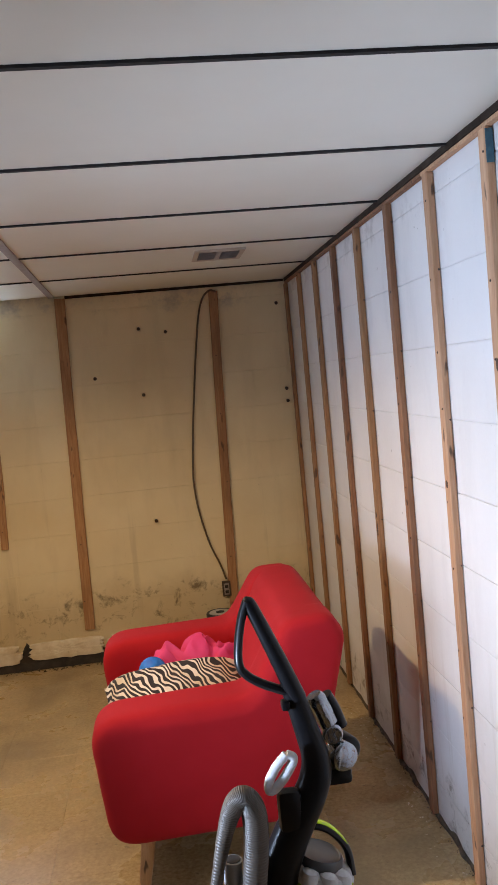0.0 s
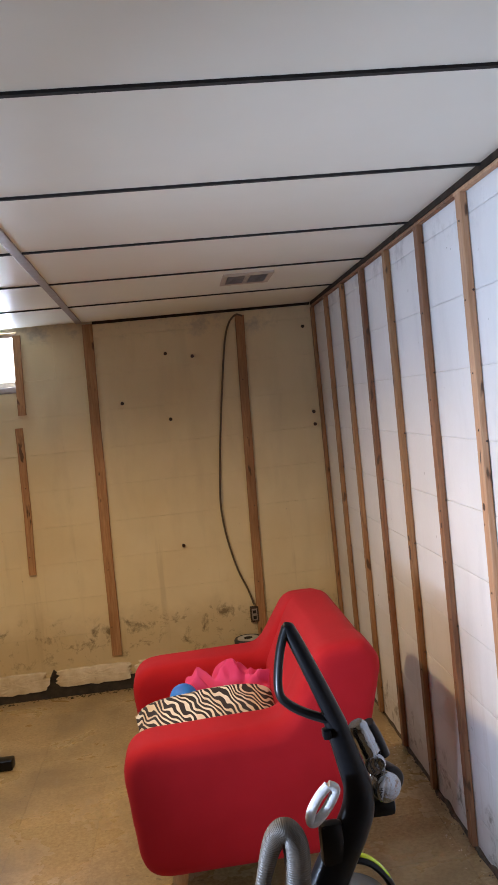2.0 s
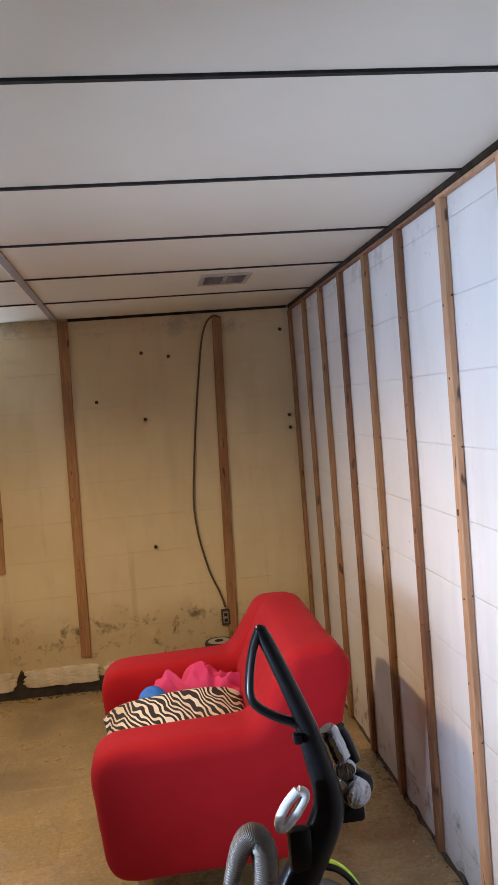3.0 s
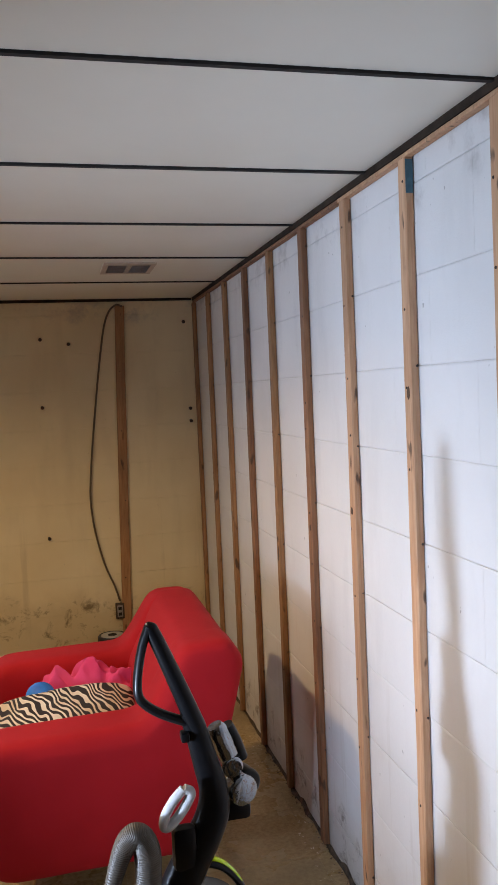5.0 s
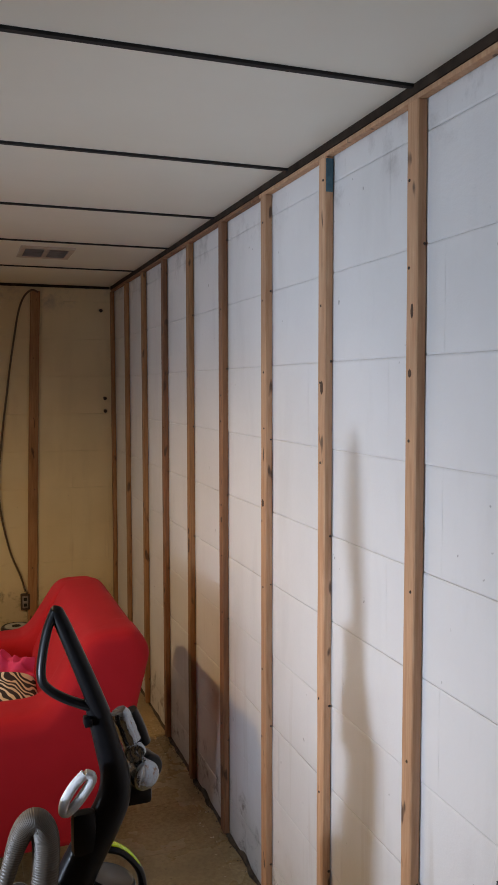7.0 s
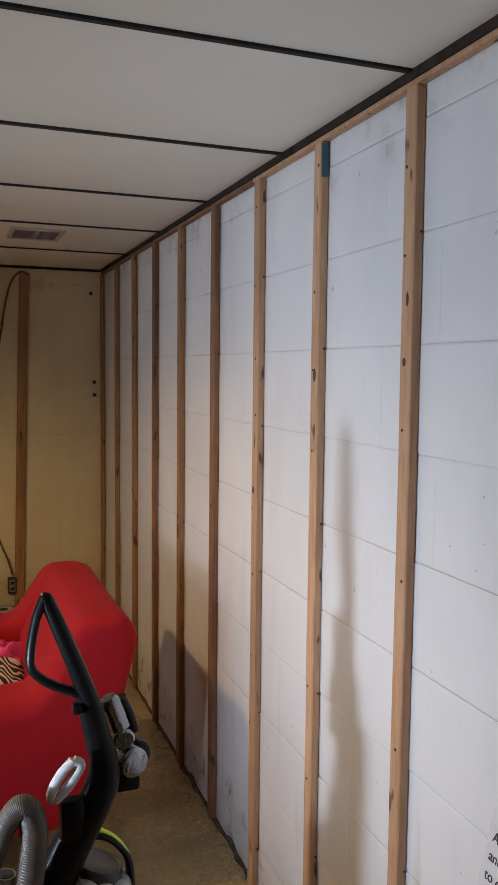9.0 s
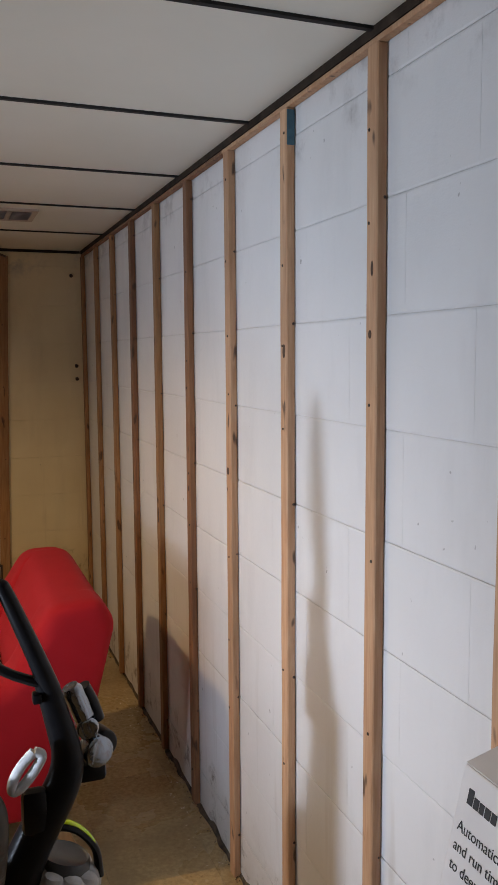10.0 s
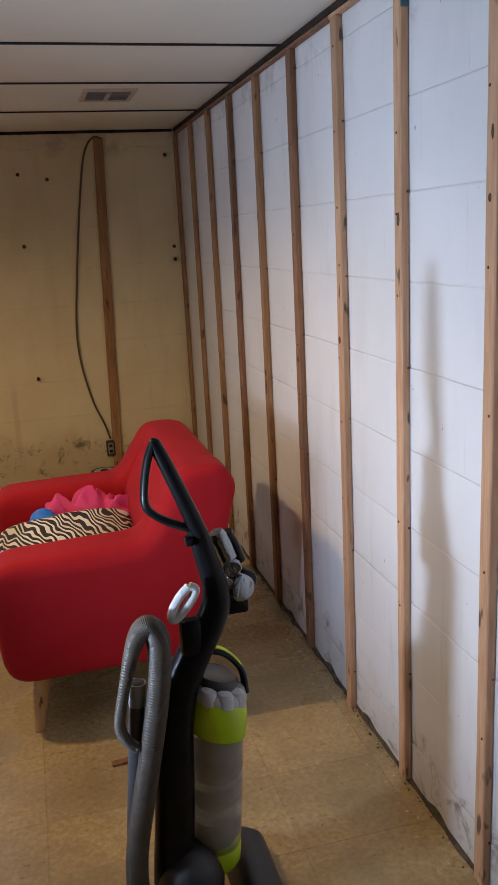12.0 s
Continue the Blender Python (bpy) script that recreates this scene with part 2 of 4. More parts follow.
M_TEAL = material("teal_paint", simple((0.03, 0.085, 0.12), (0.06, 0.15, 0.19), 60), 0.6)
M_FRAME = material("weathered_window_frame", simple((0.30, 0.27, 0.27), (0.42, 0.38, 0.37), 20), 0.6)


def clear_build(nt, b):
    b.inputs["Transmission Weight"].default_value = 0.94
    b.inputs["IOR"].default_value = 1.45
    dust = noise_tex(nt, coords(nt, (1, 1, 0.5)), 14, 4)
    nt.links.new(mix(nt, dust, (0.93, 0.93, 0.92), (0.80, 0.79, 0.75)), b.inputs["Base Color"])
    nt.links.new(ramp(nt, dust, [(0.35, 0.10), (0.7, 0.24)]), b.inputs["Roughness"])


M_CLEAR = material("scuffed_clear_plastic", clear_build)


def glow_build(nt, b):
    b.inputs["Base Color"].default_value = (0.9, 0.94, 1, 1)
    b.inputs["Emission Color"].default_value = (0.92, 0.96, 1.0, 1)
    b.inputs["Emission Strength"].default_value = 6.0


M_GLOW = material("bright_outdoors", glow_build)


# ---- mesh tools ----
def link(name, bm, mat, parent=None, label="", smooth=False):
    bmesh.ops.recalc_face_normals(bm, faces=bm.faces)
    me = bpy.data.meshes.new(name)
    bm.to_mesh(me)
    bm.free()
    if smooth:
        me.polygons.foreach_set("use_smooth", [True] * len(me.polygons))
        me.set_sharp_from_angle(angle=radians(40))
    for m in (mat if isinstance(mat, (list, tuple)) else (mat,)):
        me.materials.append(m)
    ob = new(name, me)
    if parent:
        ob.parent = parent
    if label:
        ob["label"] = label
    return ob


def part(name, bm, mat, parent, label="", smooth=True):
    return link(name, bm, mat, parent, label, smooth)


def empty(name, place=(0, 0, 0)):
    ob = new(name)
    ob.location = place
    ob.empty_display_size = 0.05
    return ob


def box(bm, x0, x1, y0, y1, z0, z1, bevel=0.0, seg=2):
    vs = [bm.verts.new((x, y, z)) for z in (z0, z1) for y in (y0, y1) for x in (x0, x1)]
    fs = [bm.faces.new([vs[i] for i in q]) for q in ((0, 2, 3, 1), (4, 5, 7, 6), (0, 1, 5, 4), (2, 6, 7, 3), (0, 4, 6, 2), (1, 3, 7, 5))]
    if bevel:
        es = list({e for f in fs for e in f.edges})
        bmesh.ops.bevel(bm, geom=es, offset=bevel, segments=seg, affect="EDGES", profile=0.5)
    return bm


def boxes(*rows, bevel=0.0):
    bm = bmesh.new()
    for r in rows:
        box(bm, *r, bevel=bevel)
    return bm


def smooth_path(points, per=8):
    """A smooth line through the points (Catmull-Rom)."""
    p = [Vector(q) for q in points]
    p = [2 * p[0] - p[1]] + p + [2 * p[-1] - p[-2]]
    out = []
    for i in range(1, len(p) - 2):
        a, b, c, d = p[i - 1:i + 3]
        for k in range(per):
            t = k / per
            out.append(0.5 * (2 * b + (c - a) * t + (2 * a - 5 * b + 4 * c - d) * t * t + (3 * b - a - 3 * c + d) * t ** 3))
    out.append(p[-2])
    return out


def tube(bm, line, radius, sides=12, flat=1.0, caps=True):
    """A tube along the line; radius: a number or a function of 0..1; flat: thickness along y against that across."""
    rings = []
    n = len(line)
    for i, q in enumerate(line):
        d = (line[min(i + 1, n - 1)] - line[max(i - 1, 0)]).normalized()
        u = Vector((0, 1, 0))
        u = (u - u.dot(d) * d)
        u = u.normalized() if u.length > 0.05 else Vector((1, 0, 0))
        w = d.cross(u).normalized()
        r = radius(i / (n - 1)) if callable(radius) else radius
        rings.append([bm.verts.new(q + r * (flat * math.cos(a) * u + math.sin(a) * w)) for a in (2 * math.pi * k / sides for k in range(sides))])
    for a, b in zip(rings, rings[1:]):
        for k in range(sides):
            bm.faces.new((a[k], a[(k + 1) % sides], b[(k + 1) % sides], b[k]))
    if caps:
        bm.faces.new(rings[0][::-1])
        bm.faces.new(rings[-1])
    return bm


def lathe(bm, rows, centre, sides=28, flat=1.0):
    """A turned form: rows of (radius, z) round a standing axis."""
    cx, cy, cz = centre
    rings = [[bm.verts.new((cx + r * math.cos(2 * math.pi * k / sides), cy + flat * r * math.sin(2 * math.pi * k / sides), cz + z)) for k in range(sides)] for r, z in rows]
    for a, b in zip(rings, rings[1:]):
        for k in range(sides):
            bm.faces.new((a[k], a[(k + 1) % sides], b[(k + 1) % sides], b[k]))
    bm.faces.new(rings[0][::-1])
    bm.faces.new(rings[-1])
    return bm


def inset_loop(loop, d):
    """A closed 2D loop moved inwards by d (counter-clockwise loops)."""
    out = []
    n = len(loop)
    for i in range(n):
        a, b, c = Vector(loop[i - 1]), Vector(loop[i]), Vector(loop[(i + 1) % n])
        t = (c - a).normalized()
        out.append(b + Vector((-t.y, t.x)) * d)
    return out


def rounded(corners, per=7):
    """A closed loop with rounded corners, from rows of (x, z, radius)."""
    out = []
    n = len(corners)
    for i in range(n):
        p, r = Vector(corners[i][:2]), corners[i][2]
        a, c = Vector(corners[i - 1][:2]), Vector(corners[(i + 1) % n][:2])
        u, v = (a - p).normalized(), (c - p).normalized()
        half = math.acos(max(-1, min(1, u.dot(v)))) / 2
        d = min(r / math.tan(half), 0.48 * (a - p).length, 0.48 * (c - p).length)
        s, e = p + u * d, p + v * d
        for k in range(per + 1):
            t = k / per
            out.append((1 - t) ** 2 * s + 2 * t * (1 - t) * p + t * t * e)
    return out


def slab(bm, loop, y0, y1, r, bulge=0.0, steps=5, matrix=None):
    """A loop in x and z, drawn out from y0 to y1 with rounded rims and a soft bulge of its end faces."""
    rows = [(y0 + r * (1 - math.cos(a)), r * (1 - math.sin(a))) for a in (math.pi / 2 * k / steps for k in range(steps + 1))]
    rows = rows + [(y0 + y1 - y, d) for y, d in reversed(rows)]
    rings = [[bm.verts.new((q.x, y, q.y)) for q in inset_loop(loop, d)] for y, d in rows]
    m = len(loop)
    for a, b in zip(rings, rings[1:]):
        for k in range(m):
            bm.faces.new((a[k], a[(k + 1) % m], b[(k + 1) % m], b[k]))
    for ring, sgn in ((rings[0], -1), (rings[-1], 1)):
        c = sum((v.co for v in ring), Vector()) / m
        inner = ring
        for s, h in ((0.75, 0.6), (0.4, 0.92)):
            nxt = [bm.verts.new(c + (v.co - c) * s + Vector((0, sgn * bulge * h, 0))) for v in ring]
            for k in range(m):
                bm.faces.new((inner[k], inner[(k + 1) % m], nxt[(k + 1) % m], nxt[k]))
            inner = nxt
        mid = bm.verts.new(c + Vector((0, sgn * bulge, 0)))
        for k in range(m):
            bm.faces.new((inner[k], inner[(k + 1) % m], mid))
    return bm


# ---- structure: floor, walls, ceiling ----
tagged(link("floor", boxes((XL, XR, YB, YF, FLOOR - 0.12, FLOOR - 0.004)), M_SLAB), "dirty concrete slab under worn tan vinyl tiles", "floor", kind="structure")
floor_ob = bpy.data.objects["floor"]

wall_right = tagged(link("wall_right", boxes((XR + 0.003, XR + 0.2, YB - 0.2, YF + 0.2, FLOOR - 0.12, CEIL + 0.1)), M_MORTAR),
                    "white-painted concrete block wall with nailed furring strips", "wall", kind="structure")
# the far wall is built round its small window
WX0, WX1, WZ0, WZ1 = -1.62, -0.812, 1.69, 1.985
wall_far = tagged(link("wall_far", boxes(
    (XL, WX0, YF + 0.003, YF + 0.2, FLOOR - 0.12, CEIL + 0.1), (WX1, XR + 0.003, YF + 0.003, YF + 0.2, FLOOR - 0.12, CEIL + 0.1),
    (WX0, WX1, YF + 0.003, YF + 0.2, FLOOR - 0.12, WZ0), (WX0, WX1, YF + 0.003, YF + 0.2, WZ1, CEIL + 0.1)), M_FAR),
    "cream-painted concrete block wall, mouldy at its foot", "wall", kind="structure")
# unseen walls that close the room; the opening lets in the added side light
tagged(link("wall_left", boxes(
    (XL - 0.2, XL, YB - 0.2, 0.65, FLOOR - 0.12, CEIL + 0.1), (XL - 0.2, XL, 1.75, YF + 0.2, FLOOR - 0.12, CEIL + 0.1),
    (XL - 0.2, XL, 0.65, 1.75, FLOOR - 0.12, 0.65), (XL - 0.2, XL, 0.65, 1.75, 1.55, CEIL + 0.1)), M_UNSEEN_WALL), "unseen wall, plain brown to cut bounced light", "wall", kind="structure")
tagged(link("wall_back", boxes((XL, XR, YB - 0.2, YB, FLOOR - 0.12, CEIL + 0.1)), M_UNSEEN_WALL), "unseen wall, plain brown to cut bounced light", "wall", kind="structure")

# ceiling: lay-in panels with open dark joints, all in one mesh
JOINTS = [-1.70, -1.10, -0.48, 0.14, 0.75, 1.378, 1.996, 2.634, 3.262, 3.945, 4.62]


def grid(x, y):
    """The lay-in grid stands a little askew to the block wall, whose edge trims it."""
    return x - 0.02 * (y - 2.2) * min(1.0, max(0.0, (0.811 - x) / 1.2)), min(YF, max(YB, y + 0.02 * (x - 0.811)))


def askew(bm):
    for v in bm.verts:
        v.co.x, v.co.y = grid(v.co.x, v.co.y)
    return bm


bm = bmesh.new()
rng = random.Random(4)
cols = [(XL, -1.66), (-1.645, -0.435), (-0.405, 0.811)]
for cx0, cx1 in cols:
    for y0, y1 in zip(JOINTS, JOINTS[1:]):
        a, b = y0 + 0.0065, y1 - 0.0065
        nx, ny = 8, 4
        sag, tip = rng.uniform(0.001, 0.006), rng.uniform(-0.002, 0.002)
        g = [[bm.verts.new((cx0 + (cx1 - cx0) * i / nx, a + (b - a) * j / ny,
                            CEIL - sag * math.sin(math.pi * i / nx) * math.sin(math.pi * j / ny) + tip * (j / ny - 0.5)))
              for j in range(ny + 1)] for i in range(nx + 1)]
        for i in range(nx):
            for j in range(ny):
                bm.faces.new((g[i][j], g[i + 1][j], g[i + 1][j + 1], g[i][j + 1]))
        rim = [g[i][0] for i in range(nx + 1)] + [g[nx][j] for j in range(1, ny + 1)] + [g[i][ny] for i in range(nx - 1, -1, -1)] + [g[0][j] for j in range(ny - 1, 0, -1)]
        up = [bm.verts.new((v.co.x, v.co.y, CEIL + 0.014)) for v in rim]
        for k in range(len(rim)):
            bm.faces.new((rim[k], rim[(k + 1) % len(rim)], up[(k + 1) % len(rim)], up[k]))
n_panel = len(bm.faces)
box(bm, XL, XR, YB, YF, CEIL + 0.012, CEIL + 0.1)
for y in JOINTS[1:-1]:
    box(bm, XL, 0.811, y - 0.0063, y + 0.0063, CEIL - 0.0055, CEIL + 0.0115)
askew(bm)
bm.faces.ensure_lookup_table()
for f in list(bm.faces)[n_panel:]:
    f.material_index = 1
tagged(link("ceiling", bm, (M_PANEL, M_GAP)), "pale vinyl-faced ceiling panels with open dark joints", "ceiling", kind="structure")
for x0, x1 in ((-0.436, -0.404), (-1.662, -1.642)):
    tagged(link("trim", askew(boxes((x0, x1, YB, YF - 0.001, CEIL - 0.006, CEIL + 0.011), bevel=0.002)), M_TEE), "brown metal ceiling runner", "trim", kind="structure")
# dark strip in place of the shadow gap between ceiling and ledger
tagged(link("trim", boxes((0.808, XR - 0.001, YB, YF - 0.03, CEIL - 0.018, CEIL + 0.011)), M_DARK_BROWN), "dark strip standing in for the shaded gap under the ceiling", "trim", kind="structure")
bm = bmesh.new()
box(bm, -0.4, 0.808, YF - 0.012, YF - 0.001, CEIL - 0.013, CEIL + 0.011, bevel=0.002)
tagged(link("trim", bm, M_DARK_BROWN), "dark warped strip along the ceiling edge", "trim", kind="structure")

# window in the far wall
win = tagged(empty("window_1", (0, 0, 0)), "small bright basement window in a weathered frame", "window", kind="structure")
part("window_frame", boxes((WX0, WX0 + 0.03, YF + 0.06, YF + 0.10, WZ0, WZ1), (WX1 - 0.03, WX1, YF + 0.06, YF + 0.10, WZ0, WZ1),
                           (WX0 + 0.03, WX1 - 0.03, YF + 0.06, YF + 0.10, WZ0, WZ0 + 0.03), (WX0 + 0.03, WX1 - 0.03, YF + 0.06, YF + 0.10, WZ1 - 0.02, WZ1)), M_FRAME, win, smooth=False)
part("window_sill", boxes((WX0, WX1, YF - 0.004, YF + 0.058, WZ0 - 0.035, WZ0 - 0.001), bevel=0.004), M_FRAME, win, smooth=False)
tagged(link("backdrop", boxes((WX0 - 0.6, WX1 + 0.6, YF + 0.5, YF + 0.52, WZ0 - 0.5, WZ1 + 0.6)), M_GLOW), "overexposed daylight outside the window", "backdrop", kind="structure")

# ledger along the top of the block wall
for y0, y1, mat, words in ((YB, 2.21, M_PINE, "long pine ledger nailed along the wall top"), (2.212, YF - 0.03, M_DARKPINE, "darker pine ledger nailed along the wall top")):
    tagged(link("ledger_board", boxes((XR - 0.020, XR - 0.002, y0, y1, 1.971, CEIL - 0.0185), bevel=0.0015), mat), words, "board")



# ---- furring strips ----
def strip_mesh(length, seed, width=0.038, depth=0.019):
    """A rough-sawn strip standing on its lower end; it runs along y for its width, and its face looks to -x."""
    r = random.Random(seed)
    bm = bmesh.new()
    n = max(4, int(length / 0.16))
    bow = r.uniform(-0.004, 0.004)
    c = 0.0025
    rings = []
    for i in range(n + 1):
        z = length * i / n
        dy = bow * math.sin(math.pi * i / n) + r.uniform(-0.0006, 0.0006)
        w = width + r.uniform(-0.0012, 0.0012)
        pts = ((0, 0), (-depth + c, 0), (-depth, c), (-depth, w - c), (-depth + c, w), (0, w))
        rings.append([bm.verts.new((x, y + dy, z)) for x, y in pts])
    for a, b in zip(rings, rings[1:]):
        for k in range(6):
            bm.faces.new((a[k], a[(k + 1) % 6], b[(k + 1) % 6], b[k]))
    bm.faces.new(rings[0])
    bm.faces.new(rings[-1])
    return bm


bm = bmesh.new()
tube(bm, [Vector((0.0004, 0, 0)), Vector((-0.0008, 0, 0)), Vector((-0.0016, 0, 0))], lambda t: 0.0034 - 0.001 * t, 8)
NAIL = bpy.data.meshes.new("nail")
bm.to_mesh(NAIL)
bm.free()
NAIL.materials.append(M_NAIL)


def nail_heads(strip, zs, x, y0, y1, seed):
    r = random.Random(seed)
    for z in zs:
        if r.random() < 0.3:
            continue
        z += r.uniform(-0.05, 0.05)
        ob = new("nail", NAIL)
        ob.parent = strip
        ob.location = (x, r.uniform(y0, y1), z + r.uniform(-0.03, 0.03))


COURSE, BLOCK, GAP = 0.2032, 0.4064, 0.0008
Z_BASE = 1.102 - 6 * COURSE
STRIPS = (1.76, 2.154, 2.550, 2.958, 3.359, 3.763, 4.170, 4.588)
FURRING = {}
DARK = {2, 4}          # damp dark strips along the right wall
for k in range(-6, 8):
    y = STRIPS[k] if k >= 0 else 1.357 + 0.39 * (k + 1)
    top, foot = 1.970, FLOOR + (0.012 if k != 1 else 0.0)
    s = link("furring_strip", strip_mesh(top - foot, 50 + k), M_DARKPINE if k in DARK else M_OLDPINE if k > 1 else M_PINE)
    s.location = (XR - 0.0025, y, foot)
    FURRING[k] = s
    tagged(s, "dark damp-stained furring strip nailed upright to block wall" if k in DARK else
           ("pine furring strip with a teal-painted top end" if k == 0 else "rough pine furring strip nailed upright to block wall"), "furring strip", "furring strips on the block wall")
    nail_heads(s, [0.1 + 0.2032 * j for j in range(10)], -0.019, 0.008, 0.03, 90 + k)
    # nail mesh reused as dark dots for the shaded mortar recesses behind the strip
    for j in range(k % 2, 11, 2):
        z = Z_BASE + COURSE * j - foot
        if 0.05 < z < top - foot - 0.02:
            ob = new("nail", NAIL)
            ob.parent = s
            ob.matrix_basis = pose(-0.003, -0.0008, z, 0, 0, 90)
    if k == 0:
        part("paint_mark", boxes((-0.0185, -0.001, -0.0032, -0.0012, top - foot - 0.078, top - foot - 0.004)), M_TEAL, s, "teal paint mark", False)


# dark knots in the faces of some strips: strip, height, place across, half width, half height
bm = bmesh.new()
lathe(bm, [(1.0, 0.0), (0.97, 0.6), (0.7, 1.0)], (0, 0, 0), 14)
KNOT = bpy.data.meshes.new("knot")
bm.to_mesh(KNOT)
bm.free()
KNOT.materials.append(M_KNOT)
for k, z, y, w, h in ((1, 1.126, 0.021, 0.009, 0.011), (1, 1.075, 0.028, 0.003, 0.004), (0, 1.448, 0.017, 0.008, 0.016), (-1, 1.590, 0.014, 0.005, 0.014), (-1, 1.475, 0.020, 0.006, 0.008),
                      (5, 0.907, 0.021, 0.009, 0.012), (3, 0.862, 0.018, 0.010, 0.030), (3, 0.915, 0.020, 0.008, 0.012), (4, 0.60, 0.020, 0.008, 0.012), (2, 1.02, 0.018, 0.007, 0.010)):
    s = FURRING[k]
    ob = new("knot", KNOT)
    ob.parent = s
    ob.matrix_basis = pose(-0.0188, y, z - s.location.z, 0, -90, 0) @ Matrix.Diagonal((h, w, 0.0009, 1))


def far_strip(x, z0, z1, seed, mat, label, width=0.055, lean=0.0):
    s = link("furring_strip", strip_mesh(z1 - z0, seed, width), mat)
    s.matrix_world = pose(x, YF - 0.0005, z0, 0, lean, 0) @ pose(0, 0, 0, 0, 0, 90) @ Matrix.Diagonal((1, -1, 1, 1))
    tagged(s, label, "furring strip", "furring strips on the far wall")
    nail_heads(s, [q for q in (0.12, 0.45, 0.9, 1.3, 1.6) if q < z1 - z0], -0.019, 0.012, width - 0.012, seed)


far_strip(-0.486, 0.152, 1.99, 71, M_OLDPINE, "long pine furring strip ending short of the floor", 0.055, 0.95)
far_strip(0.333, FLOOR + 0.01, 1.965, 72, M_OLDPINE, "pine furring strip beside the hanging cable", 0.050, 1.5)
far_strip(-0.848, 1.53, 1.965, 73, M_OLDPINE, "short pine strip beside the window", 0.042, 2.0)
far_strip(-0.888, 0.652, 1.462, 74, M_OLDPINE, "short loose pine strip below the window", 0.040, 1.0)

# ---- armchair ----
CH_Y0, CH_Y1 = 2.30, 3.09
CHAIR_SHIFT = Vector((-0.017, 0.0, -0.015))
chair = tagged(empty("armchair", (0.1, 2.7, FLOOR)), "red stretch-covered tub armchair on short wooden legs", "armchair")


def place_in(ob):
    """Keep a child that was modelled in world places where it is."""
    ob.matrix_parent_inverse = Matrix.Translation(-ob.parent.location)
    return ob


side = rounded([(-0.205, 0.155, 0.09), (0.40, 0.165, 0.05), (0.53, 0.69, 0.07), (0.485, 0.774, 0.06), (0.350, 0.774, 0.07), (0.235, 0.598, 0.08), (-0.243, 0.590, 0.10)])
# the near arm is lower, shaped to fit the camera's view
low_side = rounded([(-0.205, 0.162, 0.09), (0.40, 0.170, 0.05), (0.538, 0.712, 0.05), (0.495, 0.782, 0.05), (0.355, 0.774, 0.07), (0.235, 0.568, 0.08), (-0.243, 0.555, 0.10)])


def soften(ob, voxel=0.011, rounds=14):
    """Upholstery: even out the form and round its edges."""
    m = ob.modifiers.new("remesh", "REMESH")
    m.mode, m.voxel_size, m.use_smooth_shade = "VOXEL", voxel, True
    m = ob.modifiers.new("smooth", "SMOOTH")
    m.factor, m.iterations = 0.5, rounds
    return ob


for y0, y1, form in ((CH_Y0 - 0.006, CH_Y0 + 0.18, low_side), (CH_Y1 - 0.18, CH_Y1 + 0.006, side)):
    soften(place_in(part("arm", slab(bmesh.new(), form, y0, y1, 0.038, 0.01), M_RED, chair)))
back = rounded([(0.22, 0.20, 0.04), (0.40, 0.17, 0.05), (0.536, 0.705, 0.06), (0.492, 0.780, 0.06), (0.355, 0.776, 0.07), (0.245, 0.56, 0.08)])
soften(place_in(part("backrest", slab(bmesh.new(), back, CH_Y0 + 0.035, CH_Y1 - 0.045, 0.03, 0.0), M_RED, chair)))
for y, x, z in ((2.62, 0.318, 0.655), (2.78, 0.318, 0.655)):
    bm = bmesh.new()
    bmesh.ops.create_uvsphere(bm, u_segments=12, v_segments=8, radius=0.008)
    b = part("button", bm, M_UNDER, chair, "dark upholstery button")
    b.location = Vector((x, y, z)) - chair.location
place_in(part("seat", slab(bmesh.new(), rounded([(-0.22, 0.165, 0.04), (0.30, 0.17, 0.03), (0.28, 0.40, 0.03), (-0.215, 0.412, 0.06)]), CH_Y0 + 0.15, CH_Y1 - 0.15, 0.03, 0.0), M_RED, chair))
place_in(part("base_lining", boxes((-0.10, 0.33, CH_Y0 + 0.10, CH_Y1 - 0.10, 0.14, 0.17), bevel=0.006), M_UNDER, chair, "black underside lining", False))
for (tx, ty), (fx, fy) in (((-0.10, 2.40), (-0.132, 2.362)), ((0.33, 2.46), (0.42, 2.43)), ((-0.10, 3.01), (-0.125, 3.045)), ((0.33, 2.98), (0.42, 3.0))):
    line = [Vector((tx, ty, 0.15)).lerp(Vector((fx, fy, FLOOR - CHAIR_SHIFT.z)), i / 6) for i in range(7)]
    place_in(part("leg", tube(bmesh.new(), line, lambda t: 0.024 - 0.008 * t, 14), M_LEG, chair, "tapered beech leg"))

chair.location += CHAIR_SHIFT


